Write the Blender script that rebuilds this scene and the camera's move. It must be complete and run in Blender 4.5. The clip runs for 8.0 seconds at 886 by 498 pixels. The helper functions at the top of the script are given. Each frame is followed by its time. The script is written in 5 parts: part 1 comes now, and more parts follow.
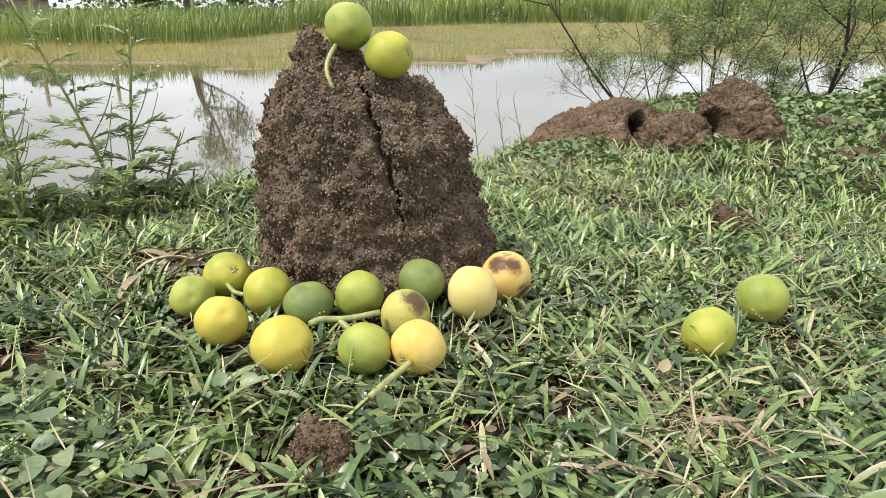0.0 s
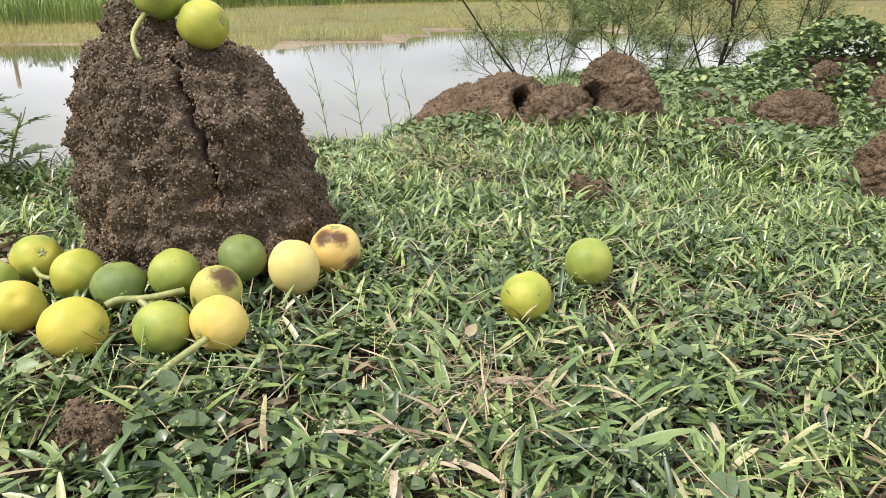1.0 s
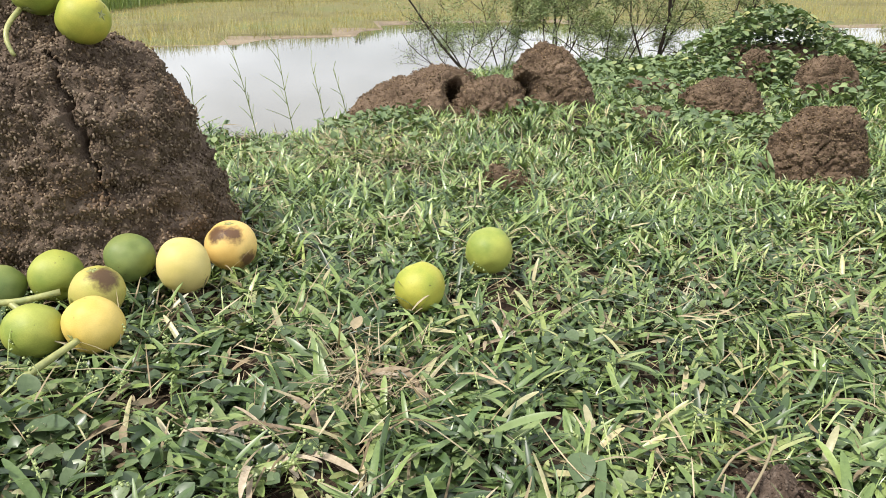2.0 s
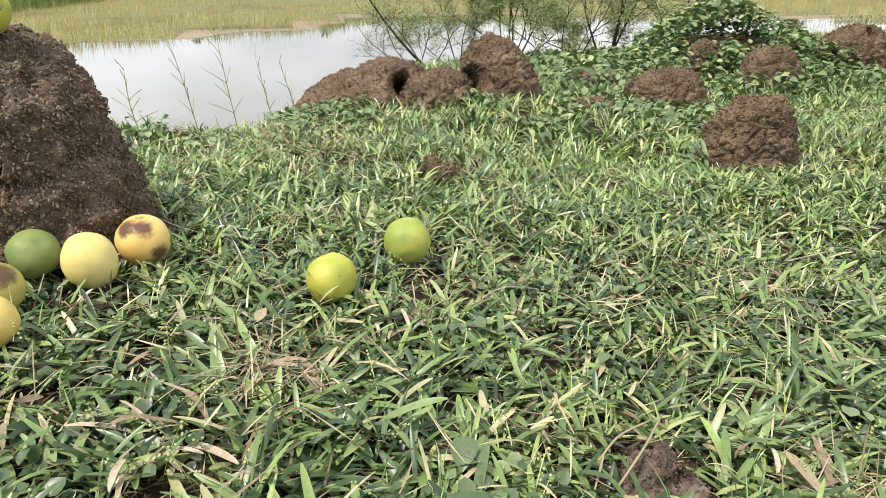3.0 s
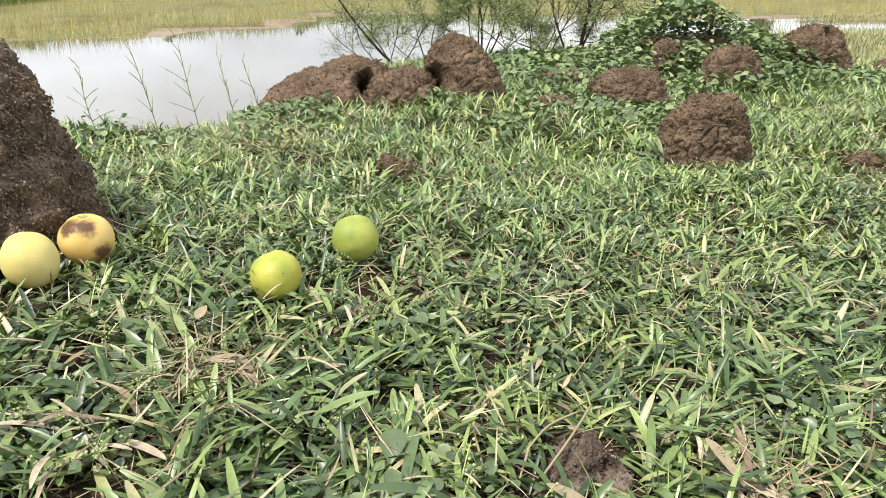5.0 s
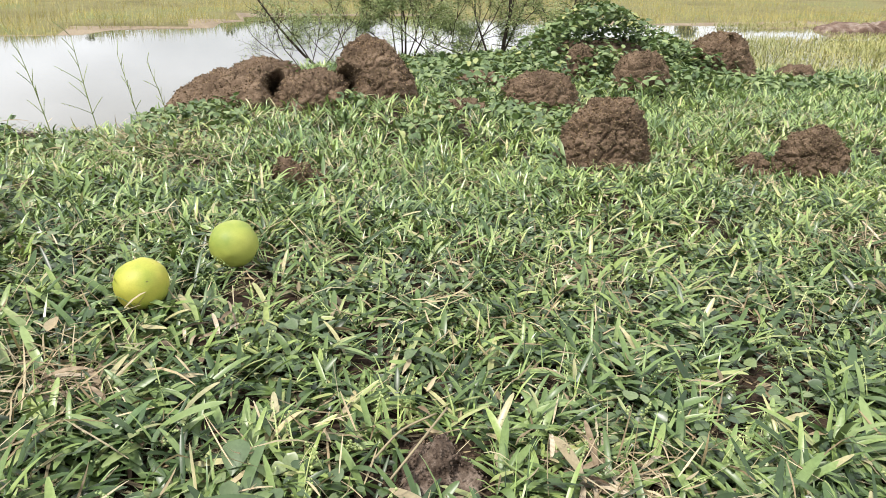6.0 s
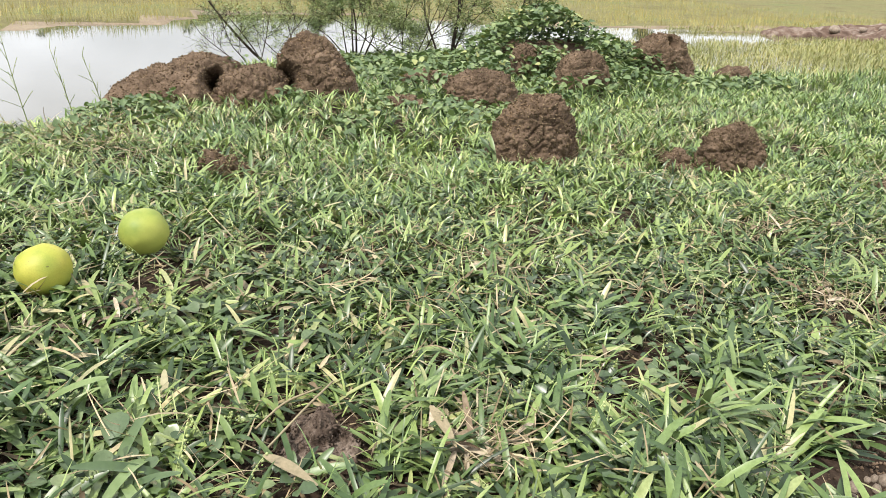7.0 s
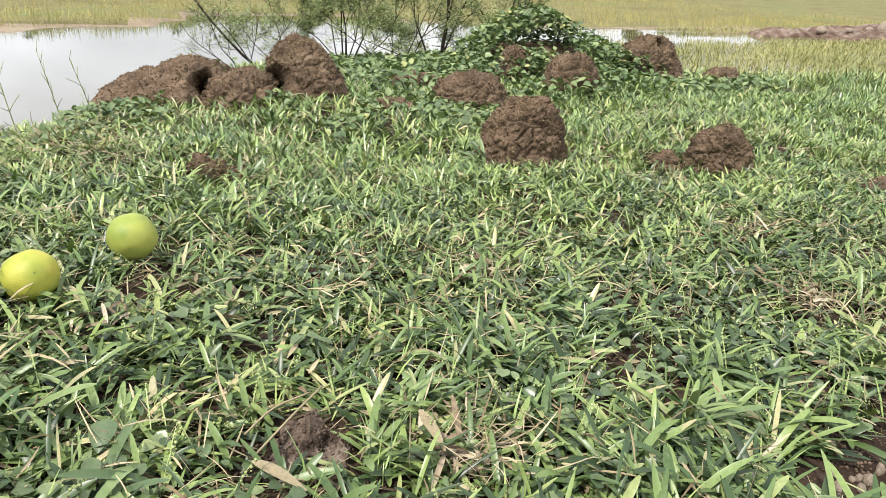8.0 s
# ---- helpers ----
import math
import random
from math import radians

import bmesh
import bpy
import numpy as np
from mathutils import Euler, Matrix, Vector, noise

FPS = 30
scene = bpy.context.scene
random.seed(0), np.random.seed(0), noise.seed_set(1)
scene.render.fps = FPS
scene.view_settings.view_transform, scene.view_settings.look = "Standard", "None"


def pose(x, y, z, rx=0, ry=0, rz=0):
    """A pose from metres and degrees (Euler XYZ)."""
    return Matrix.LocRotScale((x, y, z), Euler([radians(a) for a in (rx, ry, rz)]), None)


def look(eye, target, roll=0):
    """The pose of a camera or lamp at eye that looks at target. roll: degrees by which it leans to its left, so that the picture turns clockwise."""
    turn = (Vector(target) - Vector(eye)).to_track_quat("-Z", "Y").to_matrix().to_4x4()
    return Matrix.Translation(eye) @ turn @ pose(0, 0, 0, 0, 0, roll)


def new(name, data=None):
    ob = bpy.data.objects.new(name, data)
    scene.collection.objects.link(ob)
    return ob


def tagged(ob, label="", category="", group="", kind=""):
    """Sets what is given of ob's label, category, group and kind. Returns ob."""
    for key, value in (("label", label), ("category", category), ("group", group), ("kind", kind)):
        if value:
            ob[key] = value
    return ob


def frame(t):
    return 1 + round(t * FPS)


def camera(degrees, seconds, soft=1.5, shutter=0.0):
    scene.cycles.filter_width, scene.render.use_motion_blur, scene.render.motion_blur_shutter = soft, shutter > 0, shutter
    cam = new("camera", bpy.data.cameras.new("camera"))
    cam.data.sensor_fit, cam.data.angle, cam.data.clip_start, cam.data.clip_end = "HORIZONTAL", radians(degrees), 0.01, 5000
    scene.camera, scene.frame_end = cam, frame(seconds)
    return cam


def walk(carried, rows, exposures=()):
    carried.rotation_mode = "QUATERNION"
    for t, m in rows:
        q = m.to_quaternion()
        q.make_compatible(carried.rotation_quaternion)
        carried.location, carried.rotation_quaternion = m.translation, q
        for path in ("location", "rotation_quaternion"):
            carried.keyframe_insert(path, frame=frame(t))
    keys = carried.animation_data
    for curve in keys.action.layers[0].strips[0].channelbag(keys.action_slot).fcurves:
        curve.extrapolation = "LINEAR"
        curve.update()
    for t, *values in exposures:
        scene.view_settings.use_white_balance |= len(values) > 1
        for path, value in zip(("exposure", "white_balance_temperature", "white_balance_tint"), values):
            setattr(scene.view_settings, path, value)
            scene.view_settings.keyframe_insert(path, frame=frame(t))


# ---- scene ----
cam = camera(66.1, 8.0, soft=0.55)
METRES, EYE, TILT, LEAN, TURN = 0.55, 0.36, -19.5, 0.0, 0.0
ROWS = [
    (0.0, 0.0, 0.0, 0.0, 0.0, 0.0, -0.0),
    (0.5, 0.1229, -0.0043, -0.012, -3.04, -1.06, 1.47),
    (1.0, 0.2569, 0.0007, -0.0279, -5.69, -1.64, 1.96),
    (1.5, 0.3235, -0.0022, -0.0221, -6.8, -1.8, 2.9),
    (2.0, 0.4172, -0.0185, -0.0404, -8.82, -2.31, 3.54),
    (3.5, 0.5849, -0.0584, -0.062, -11.76, -3.13, 4.68),
    (4.0, 0.601, -0.0701, -0.0598, -12.28, -3.09, 4.69),
    (5.5, 0.6703, -0.0935, -0.074, -14.83, -3.45, 5.1),
    (6.0, 0.7671, -0.1179, -0.0794, -18.32, -3.52, 5.33),
    (6.5, 0.8315, -0.1752, -0.102, -20.02, -3.82, 5.43),
    (7.0, 0.8803, -0.2231, -0.1265, -21.4, -3.75, 5.46),
    (7.5, 0.893, -0.236, -0.1253, -21.99, -3.74, 5.65),
    (8.0, 0.8847, -0.2298, -0.1206, -22.15, -3.74, 5.74),
]
walk(cam, [(t, pose(0, 0, EYE, TILT, LEAN, TURN) @ pose(METRES * x, METRES * y, METRES * z, 90 + pitch, roll, yaw)) for t, x, y, z, yaw, pitch, roll in ROWS],
     [(0.0, 0.28), (1.0, 0.33), (2.0, 0.37), (3.5, 0.44), (6.0, 0.46), (8.0, 0.47)])

# ---- light: a bright, thinly clouded sky with a soft sun ----
SUN_HEIGHT, SUN_TURN = 58.0, -118.0   # degrees above the horizon; degrees to the right of straight ahead
world = bpy.data.worlds.new("sky")
scene.world = world
world.use_nodes = True
wt = world.node_tree
for n in list(wt.nodes):
    wt.nodes.remove(n)
sky = wt.nodes.new("ShaderNodeTexSky")
sky.sky_type = "NISHITA"
sky.sun_disc = False
sky.sun_elevation, sky.sun_rotation = radians(SUN_HEIGHT), radians(SUN_TURN)
sky.dust_density, sky.air_density = 3.0, 1.0
w_coord = wt.nodes.new("ShaderNodeTexCoord")
w_map = wt.nodes.new("ShaderNodeMapping")
w_map.inputs["Scale"].default_value = (1.0, 1.0, 2.6)
w_noise = wt.nodes.new("ShaderNodeTexNoise")
w_noise.inputs["Scale"].default_value, w_noise.inputs["Detail"].default_value = 2.2, 5.0
w_ramp = wt.nodes.new("ShaderNodeValToRGB")
w_ramp.color_ramp.elements[0].position, w_ramp.color_ramp.elements[1].position = 0.30, 0.62
w_ramp.color_ramp.elements[0].color = (0.45, 0.45, 0.45, 1)
w_mix = wt.nodes.new("ShaderNodeMixRGB")
w_mix.inputs[2].default_value = (20.5, 21.2, 22.5, 1)
w_back = wt.nodes.new("ShaderNodeBackground")
w_back.inputs["Strength"].default_value = 0.058
w_out = wt.nodes.new("ShaderNodeOutputWorld")
wt.links.new(w_coord.outputs["Generated"], w_map.inputs[0])
wt.links.new(w_map.outputs[0], w_noise.inputs["Vector"])
wt.links.new(w_noise.outputs["Fac"], w_ramp.inputs[0])
wt.links.new(w_ramp.outputs[0], w_mix.inputs[0])
wt.links.new(sky.outputs[0], w_mix.inputs[1])
wt.links.new(w_mix.outputs[0], w_back.inputs["Color"])
wt.links.new(w_back.outputs[0], w_out.inputs["Surface"])

sun_data = bpy.data.lights.new("sun", "SUN")
sun_data.energy, sun_data.angle, sun_data.color = 3.5, radians(5.5), (1.0, 0.945, 0.87)
sun = new("sun", sun_data)
a, e = radians(SUN_TURN), radians(SUN_HEIGHT)
sun.matrix_world = look((20 * math.sin(a) * math.cos(e), 20 * math.cos(a) * math.cos(e), 20 * math.sin(e)), (0, 0, 0))


# ---- materials ----
def base_material(name, rough, spec=0.4):
    m = bpy.data.materials.new(name)
    m.use_nodes = True
    nt = m.node_tree
    b = nt.nodes["Principled BSDF"]
    b.inputs["Roughness"].default_value = rough
    b.inputs["Specular IOR Level"].default_value = spec
    return m, nt, b


def ramp_node(nt, stops):
    r = nt.nodes.new("ShaderNodeValToRGB")
    el = r.color_ramp.elements
    while len(el) < len(stops):
        el.new(0.5)
    for k, (p, c) in zip(el, stops):
        k.position, k.color = p, (*c, 1)
    return r


def noise_node(nt, scale, detail=4.0, rough=0.6, coord=None):
    n = nt.nodes.new("ShaderNodeTexNoise")
    n.inputs["Scale"].default_value, n.inputs["Detail"].default_value, n.inputs["Roughness"].default_value = scale, detail, rough
    if coord is None:
        coord = nt.nodes.new("ShaderNodeTexCoord").outputs["Object"]
    nt.links.new(coord, n.inputs["Vector"])
    return n


def blend(nt, kind, fac, a, b):
    x = nt.nodes.new("ShaderNodeMixRGB")
    x.blend_type = kind
    for i, v in enumerate((fac, a, b)):
        if isinstance(v, (int, float)):
            x.inputs[i].default_value = v
        elif isinstance(v, tuple):
            x.inputs[i].default_value = (*v, 1)
        else:
            nt.links.new(v, x.inputs[i])
    return x.outputs[0]


def earth(name, stops, coarse, fine, rough=0.95, bump=0.5, depth=0.004):
    """Soil, mud, bark: coarse patches, fine grain and relief."""
    m, nt, b = base_material(name, rough, 0.15)
    c = noise_node(nt, coarse, 6, 0.65)
    r = ramp_node(nt, stops)
    nt.links.new(c.outputs["Fac"], r.inputs[0])
    f = noise_node(nt, fine, 5, 0.7)
    fr = ramp_node(nt, [(0.3, (0.45, 0.45, 0.45)), (0.7, (1.25, 1.25, 1.25))])
    nt.links.new(f.outputs["Fac"], fr.inputs[0])
    nt.links.new(blend(nt, "MULTIPLY", 0.8, r.outputs[0], fr.outputs[0]), b.inputs["Base Color"])
    bp = nt.nodes.new("ShaderNodeBump")
    bp.inputs["Strength"].default_value, bp.inputs["Distance"].default_value = bump, depth
    nt.links.new(f.outputs["Fac"], bp.inputs["Height"])
    nt.links.new(bp.outputs[0], b.inputs["Normal"])
    return m


def foliage(name, stops, patch=6.0, patch_stops=((0.35, (0.75, 0.8, 0.75)), (0.65, (1.15, 1.1, 1.0))), rough=0.42, glow=0.11, spec=0.5):
    """Leaves and blades: each one its own shade, slow patches over the ground, some light through the blade."""
    m, nt, b = base_material(name, rough, spec)
    g = nt.nodes.new("ShaderNodeNewGeometry")
    r = ramp_node(nt, stops)
    nt.links.new(g.outputs["Random Per Island"], r.inputs[0])
    p = noise_node(nt, patch, 3)
    pr = ramp_node(nt, list(patch_stops))
    nt.links.new(p.outputs["Fac"], pr.inputs[0])
    col = blend(nt, "MULTIPLY", 1.0, r.outputs[0], pr.outputs[0])
    f = noise_node(nt, 260.0, 2)
    fr = ramp_node(nt, [(0.3, (0.78, 0.8, 0.72)), (0.7, (1.12, 1.12, 1.1))])
    nt.links.new(f.outputs["Fac"], fr.inputs[0])
    col = blend(nt, "MULTIPLY", 0.8, col, fr.outputs[0])
    nt.links.new(col, b.inputs["Base Color"])
    t = nt.nodes.new("ShaderNodeBsdfTranslucent")
    nt.links.new(blend(nt, "MULTIPLY", 1.0, col, (1.15, 1.2, 0.7)), t.inputs["Color"])
    x = nt.nodes.new("ShaderNodeMixShader")
    x.inputs[0].default_value = glow
    nt.links.new(b.outputs[0], x.inputs[1])
    nt.links.new(t.outputs[0], x.inputs[2])
    nt.links.new(x.outputs[0], nt.nodes["Material Output"].inputs["Surface"])
    return m


def fruit_skin(name, low, high, blotch, amount=0.5, burn=None, burn_size=0.02):
    """Waxy rind: ground colour shading into a second one, pores, scuffs, and at will a dark scorched patch at a spot."""
    m, nt, b = base_material(name, 0.5, 0.3)
    co = nt.nodes.new("ShaderNodeTexCoord").outputs["Object"]
    info = nt.nodes.new("ShaderNodeObjectInfo")
    add = nt.nodes.new("ShaderNodeVectorMath")
    add.operation = "ADD"
    sc = nt.nodes.new("ShaderNodeVectorMath")
    sc.operation = "SCALE"
    sc.inputs[0].default_value = (3.0, 5.0, 7.0)
    nt.links.new(info.outputs["Random"], sc.inputs["Scale"])
    nt.links.new(co, add.inputs[0])
    nt.links.new(sc.outputs[0], add.inputs[1])
    n = noise_node(nt, 26.0, 3, 0.5, add.outputs[0])
    r = ramp_node(nt, [(0.32, low), (0.68, high)])
    nt.links.new(n.outputs["Fac"], r.inputs[0])
    n2 = noise_node(nt, 85.0, 5, 0.7, add.outputs[0])
    r2 = ramp_node(nt, [(0.66, (0, 0, 0)), (0.76, (amount, amount, amount))])
    nt.links.new(n2.outputs["Fac"], r2.inputs[0])
    col = blend(nt, "MIX", r2.outputs[0], r.outputs[0], blotch)
    n3 = noise_node(nt, 900.0, 2, 0.5, add.outputs[0])
    r3 = ramp_node(nt, [(0.3, (0.9, 0.9, 0.9)), (0.7, (1.06, 1.06, 1.06))])
    nt.links.new(n3.outputs["Fac"], r3.inputs[0])
    col = blend(nt, "MULTIPLY", 1.0, col, r3.outputs[0])
    n4 = noise_node(nt, 210.0, 1, 0.4, add.outputs[0])
    r4 = ramp_node(nt, [(0.765, (0, 0, 0)), (0.79, (0.7, 0.7, 0.7))])
    nt.links.new(n4.outputs["Fac"], r4.inputs[0])
    col = blend(nt, "MIX", r4.outputs[0], col, (0.10, 0.075, 0.03))
    for spot in burn or ():
        d = nt.nodes.new("ShaderNodeVectorMath")
        d.operation = "DISTANCE"
        nt.links.new(co, d.inputs[0])
        d.inputs[1].default_value = spot
        w = nt.nodes.new("ShaderNodeMath")
        w.operation = "MULTIPLY_ADD"
        nt.links.new(n2.outputs["Fac"], w.inputs[0])
        w.inputs[1].default_value = burn_size * 1.5
        nt.links.new(d.outputs["Value"], w.inputs[2])
        br = ramp_node(nt, [(burn_size * 1.25, (0.92, 0.92, 0.92)), (burn_size * 1.75, (0, 0, 0))])
        nt.links.new(w.outputs[0], br.inputs[0])
        col = blend(nt, "MIX", br.outputs[0], col, (0.07, 0.030, 0.022))
    nt.links.new(col, b.inputs["Base Color"])
    bp = nt.nodes.new("ShaderNodeBump")
    bp.inputs["Strength"].default_value, bp.inputs["Distance"].default_value = 0.3, 0.0008
    nt.links.new(n3.outputs["Fac"], bp.inputs["Height"])
    nt.links.new(bp.outputs[0], b.inputs["Normal"])
    return m


SOIL = earth("soil", [(0.3, (0.024, 0.016, 0.011)), (0.55, (0.052, 0.035, 0.024)), (0.75, (0.105, 0.074, 0.051))], 9, 220)
FIELD = earth("field_ground", [(0.3, (0.12, 0.105, 0.048)), (0.5, (0.20, 0.182, 0.080)), (0.7, (0.145, 0.172, 0.066))], 0.6, 14, depth=0.03)
MUD = earth("mud", [(0.3, (0.19, 0.14, 0.09)), (0.6, (0.28, 0.22, 0.15)), (0.8, (0.34, 0.29, 0.2))], 1.5, 30, 0.7)
MOUND = earth("pelleted_earth", [(0.28, (0.072, 0.053, 0.038)), (0.5, (0.142, 0.104, 0.076)), (0.72, (0.235, 0.180, 0.136))], 14, 330, bump=0.8)
PELLET = foliage("earth_pellets", [(0.0, (0.060, 0.044, 0.032)), (0.5, (0.158, 0.119, 0.088)), (0.9, (0.245, 0.192, 0.147)), (1.0, (0.31, 0.25, 0.20))], 11.0, ((0.30, (0.86, 0.84, 0.88)), (0.5, (1.0, 0.97, 0.92)), (0.70, (1.08, 0.92, 0.80))), 0.95, 0.0, 0.1)
CRUMB = foliage("earth_crumbs", [(0.0, (0.060, 0.040, 0.026)), (0.6, (0.160, 0.112, 0.076)), (1.0, (0.275, 0.200, 0.138))], 10.0, rough=0.95, glow=0.0, spec=0.1)
CLAY = earth("clay_earth", [(0.28, (0.060, 0.040, 0.027)), (0.5, (0.150, 0.104, 0.070)), (0.72, (0.250, 0.180, 0.124))], 12, 160, bump=0.8, depth=0.006)
DRYCLAY = earth("dried_clay", [(0.32, (0.050, 0.035, 0.026)), (0.5, (0.135, 0.098, 0.074)), (0.66, (0.29, 0.230, 0.185))], 60, 300, bump=0.8)
BARK = earth("bark", [(0.3, (0.034, 0.027, 0.021)), (0.7, (0.082, 0.064, 0.050))], 18, 120)
STONE = earth("pebble_stone", [(0.3, (0.20, 0.15, 0.11)), (0.7, (0.36, 0.30, 0.24))], 30, 300, 0.8)
CLUMPS = ((0.30, (0.55, 0.66, 0.70)), (0.46, (0.95, 0.97, 0.95)), (0.68, (1.24, 1.18, 1.06)))
GRASS = foliage("lawn_blades", [(0.0, (0.020, 0.038, 0.014)), (0.25, (0.056, 0.098, 0.032)), (0.55, (0.132, 0.194, 0.066)), (0.85, (0.220, 0.292, 0.100)), (0.95, (0.31, 0.335, 0.15)), (1.0, (0.42, 0.36, 0.23))], 7.0, CLUMPS, rough=0.37, glow=0.08, spec=0.5)
GRASS_FAR = foliage("bank_blades", [(0.0, (0.022, 0.044, 0.016)), (0.28, (0.112, 0.178, 0.058)), (0.65, (0.240, 0.335, 0.110)), (0.92, (0.36, 0.43, 0.165)), (0.97, (0.44, 0.41, 0.24)), (1.0, (0.52, 0.45, 0.30))], 6.0, CLUMPS, rough=0.32, glow=0.10, spec=0.6)
TUFT, nt, b = base_material("tuft_blades", 0.38, 0.5)
info = nt.nodes.new("ShaderNodeObjectInfo")
r = ramp_node(nt, [(0.0, (0.058, 0.096, 0.038)), (0.5, (0.125, 0.184, 0.070)), (0.9, (0.215, 0.28, 0.105)), (1.0, (0.30, 0.31, 0.15))])
nt.links.new(info.outputs["Random"], r.inputs[0])
n = noise_node(nt, 6.0, 4)
r2 = ramp_node(nt, [(0.35, (0.8, 0.82, 0.75)), (0.7, (1.15, 1.12, 1.1))])
nt.links.new(n.outputs["Fac"], r2.inputs[0])
nt.links.new(blend(nt, "MULTIPLY", 1.0, r.outputs[0], r2.outputs[0]), b.inputs["Base Color"])
DRY_TUFT, nt, b = base_material("dry_blades", 0.75, 0.2)
info = nt.nodes.new("ShaderNodeObjectInfo")
r = ramp_node(nt, [(0.0, (0.15, 0.105, 0.068)), (0.5, (0.33, 0.265, 0.185)), (1.0, (0.56, 0.48, 0.37))])
nt.links.new(info.outputs["Random"], r.inputs[0])
n = noise_node(nt, 9.0, 4)
r2 = ramp_node(nt, [(0.35, (0.7, 0.68, 0.62)), (0.7, (1.1, 1.1, 1.1))])
nt.links.new(n.outputs["Fac"], r2.inputs[0])
nt.links.new(blend(nt, "MULTIPLY", 1.0, r.outputs[0], r2.outputs[0]), b.inputs["Base Color"])
ROSETTE, nt, b = base_material("rosette_leaves", 0.45, 0.45)
info = nt.nodes.new("ShaderNodeObjectInfo")
r = ramp_node(nt, [(0.0, (0.065, 0.100, 0.046)), (0.6, (0.120, 0.165, 0.076)), (1.0, (0.195, 0.24, 0.115))])
nt.links.new(info.outputs["Random"], r.inputs[0])
n = noise_node(nt, 5.0, 5)
r2 = ramp_node(nt, [(0.35, (0.75, 0.78, 0.72)), (0.7, (1.15, 1.12, 1.1))])
nt.links.new(n.outputs["Fac"], r2.inputs[0])
nt.links.new(blend(nt, "MULTIPLY", 1.0, r.outputs[0], r2.outputs[0]), b.inputs["Base Color"])
CLOVER = foliage("creeping_leaves", [(0.0, (0.045, 0.075, 0.036)), (0.6, (0.095, 0.138, 0.068)), (1.0, (0.185, 0.23, 0.115))], 8.0, rough=0.34, glow=0.05)
VINE = foliage("broad_weed_leaves", [(0.0, (0.070, 0.115, 0.048)), (0.6, (0.150, 0.215, 0.090)), (0.95, (0.24, 0.30, 0.14)), (1.0, (0.36, 0.36, 0.14))], 4.0, rough=0.5)
SEED = foliage("seed_heads", [(0.0, (0.30, 0.38, 0.15)), (1.0, (0.46, 0.52, 0.27))], 8.0)
STRAW = foliage("dry_straw", [(0.0, (0.17, 0.125, 0.075)), (0.5, (0.33, 0.26, 0.17)), (1.0, (0.54, 0.46, 0.34))], 9.0, rough=0.7, glow=0.1)
THATCH = foliage("thatch", [(0.0, (0.05, 0.036, 0.025)), (0.6, (0.13, 0.10, 0.066)), (1.0, (0.32, 0.26, 0.17))], 9.0, rough=0.8, glow=0.0, spec=0.2)
DRYLEAF = foliage("dry_leaves", [(0.0, (0.13, 0.09, 0.06)), (0.5, (0.30, 0.235, 0.155)), (1.0, (0.50, 0.43, 0.31))], 9.0, rough=0.7, glow=0.1)
REED = foliage("reed_blades", [(0.0, (0.15, 0.215, 0.065)), (0.6, (0.25, 0.33, 0.105)), (1.0, (0.36, 0.43, 0.15))], 0.5)
GOLD = foliage("golden_grass", [(0.0, (0.32, 0.26, 0.08)), (0.6, (0.44, 0.36, 0.12)), (1.0, (0.31, 0.335, 0.11))], 0.6)
MARSH = foliage("marsh_grass", [(0.0, (0.20, 0.21, 0.075)), (0.6, (0.30, 0.31, 0.115)), (1.0, (0.42, 0.37, 0.17))], 0.8)
THORN_LEAF = foliage("thorn_leaves", [(0.0, (0.16, 0.21, 0.11)), (0.6, (0.28, 0.345, 0.175)), (1.0, (0.42, 0.47, 0.26))], 3.0, glow=0.30)
WEED_LEAF = foliage("weed_leaves", [(0.0, (0.15, 0.205, 0.085)), (0.6, (0.25, 0.315, 0.135)), (1.0, (0.37, 0.43, 0.21))], 6.0, glow=0.28)
PETAL = foliage("white_petals", [(0.0, (0.70, 0.72, 0.62)), (1.0, (0.82, 0.82, 0.74))], 8.0)
TREE_LEAF = foliage("tree_leaves", [(0.0, (0.035, 0.075, 0.02)), (0.6, (0.065, 0.125, 0.03)), (1.0, (0.11, 0.18, 0.05))], 0.4)
STEM = foliage("green_stem", [(0.0, (0.20, 0.25, 0.09)), (1.0, (0.32, 0.36, 0.14))], 20.0, glow=0.05)
STALK = foliage("fruit_stalk", [(0.0, (0.27, 0.29, 0.11)), (1.0, (0.40, 0.40, 0.18))], 60.0, glow=0.05)

GREEN = fruit_skin("green_rind", (0.205, 0.265, 0.050), (0.385, 0.400, 0.085), (0.17, 0.19, 0.05))
DARKGREEN = fruit_skin("dark_green_rind", (0.125, 0.175, 0.050), (0.245, 0.280, 0.085), (0.10, 0.13, 0.04))
LIME = fruit_skin("yellow_green_rind", (0.275, 0.320, 0.050), (0.50, 0.445, 0.075), (0.25, 0.22, 0.05))
YELLOW = fruit_skin("yellow_rind", (0.42, 0.385, 0.055), (0.60, 0.48, 0.095), (0.40, 0.28, 0.07))
PALE = fruit_skin("pale_yellow_rind", (0.56, 0.47, 0.15), (0.68, 0.56, 0.225), (0.45, 0.32, 0.1))
RIPE = fruit_skin("ripe_yellow_rind", (0.56, 0.41, 0.09), (0.72, 0.55, 0.17), (0.44, 0.22, 0.06), 0.7)
SCORCHED = fruit_skin("scorched_rind", (0.66, 0.42, 0.12), (0.74, 0.54, 0.19), (0.30, 0.13, 0.05), 0.8, ((-0.014, -0.016, 0.024), (0.006, -0.020, 0.022), (0.022, -0.020, -0.013)), 0.016)
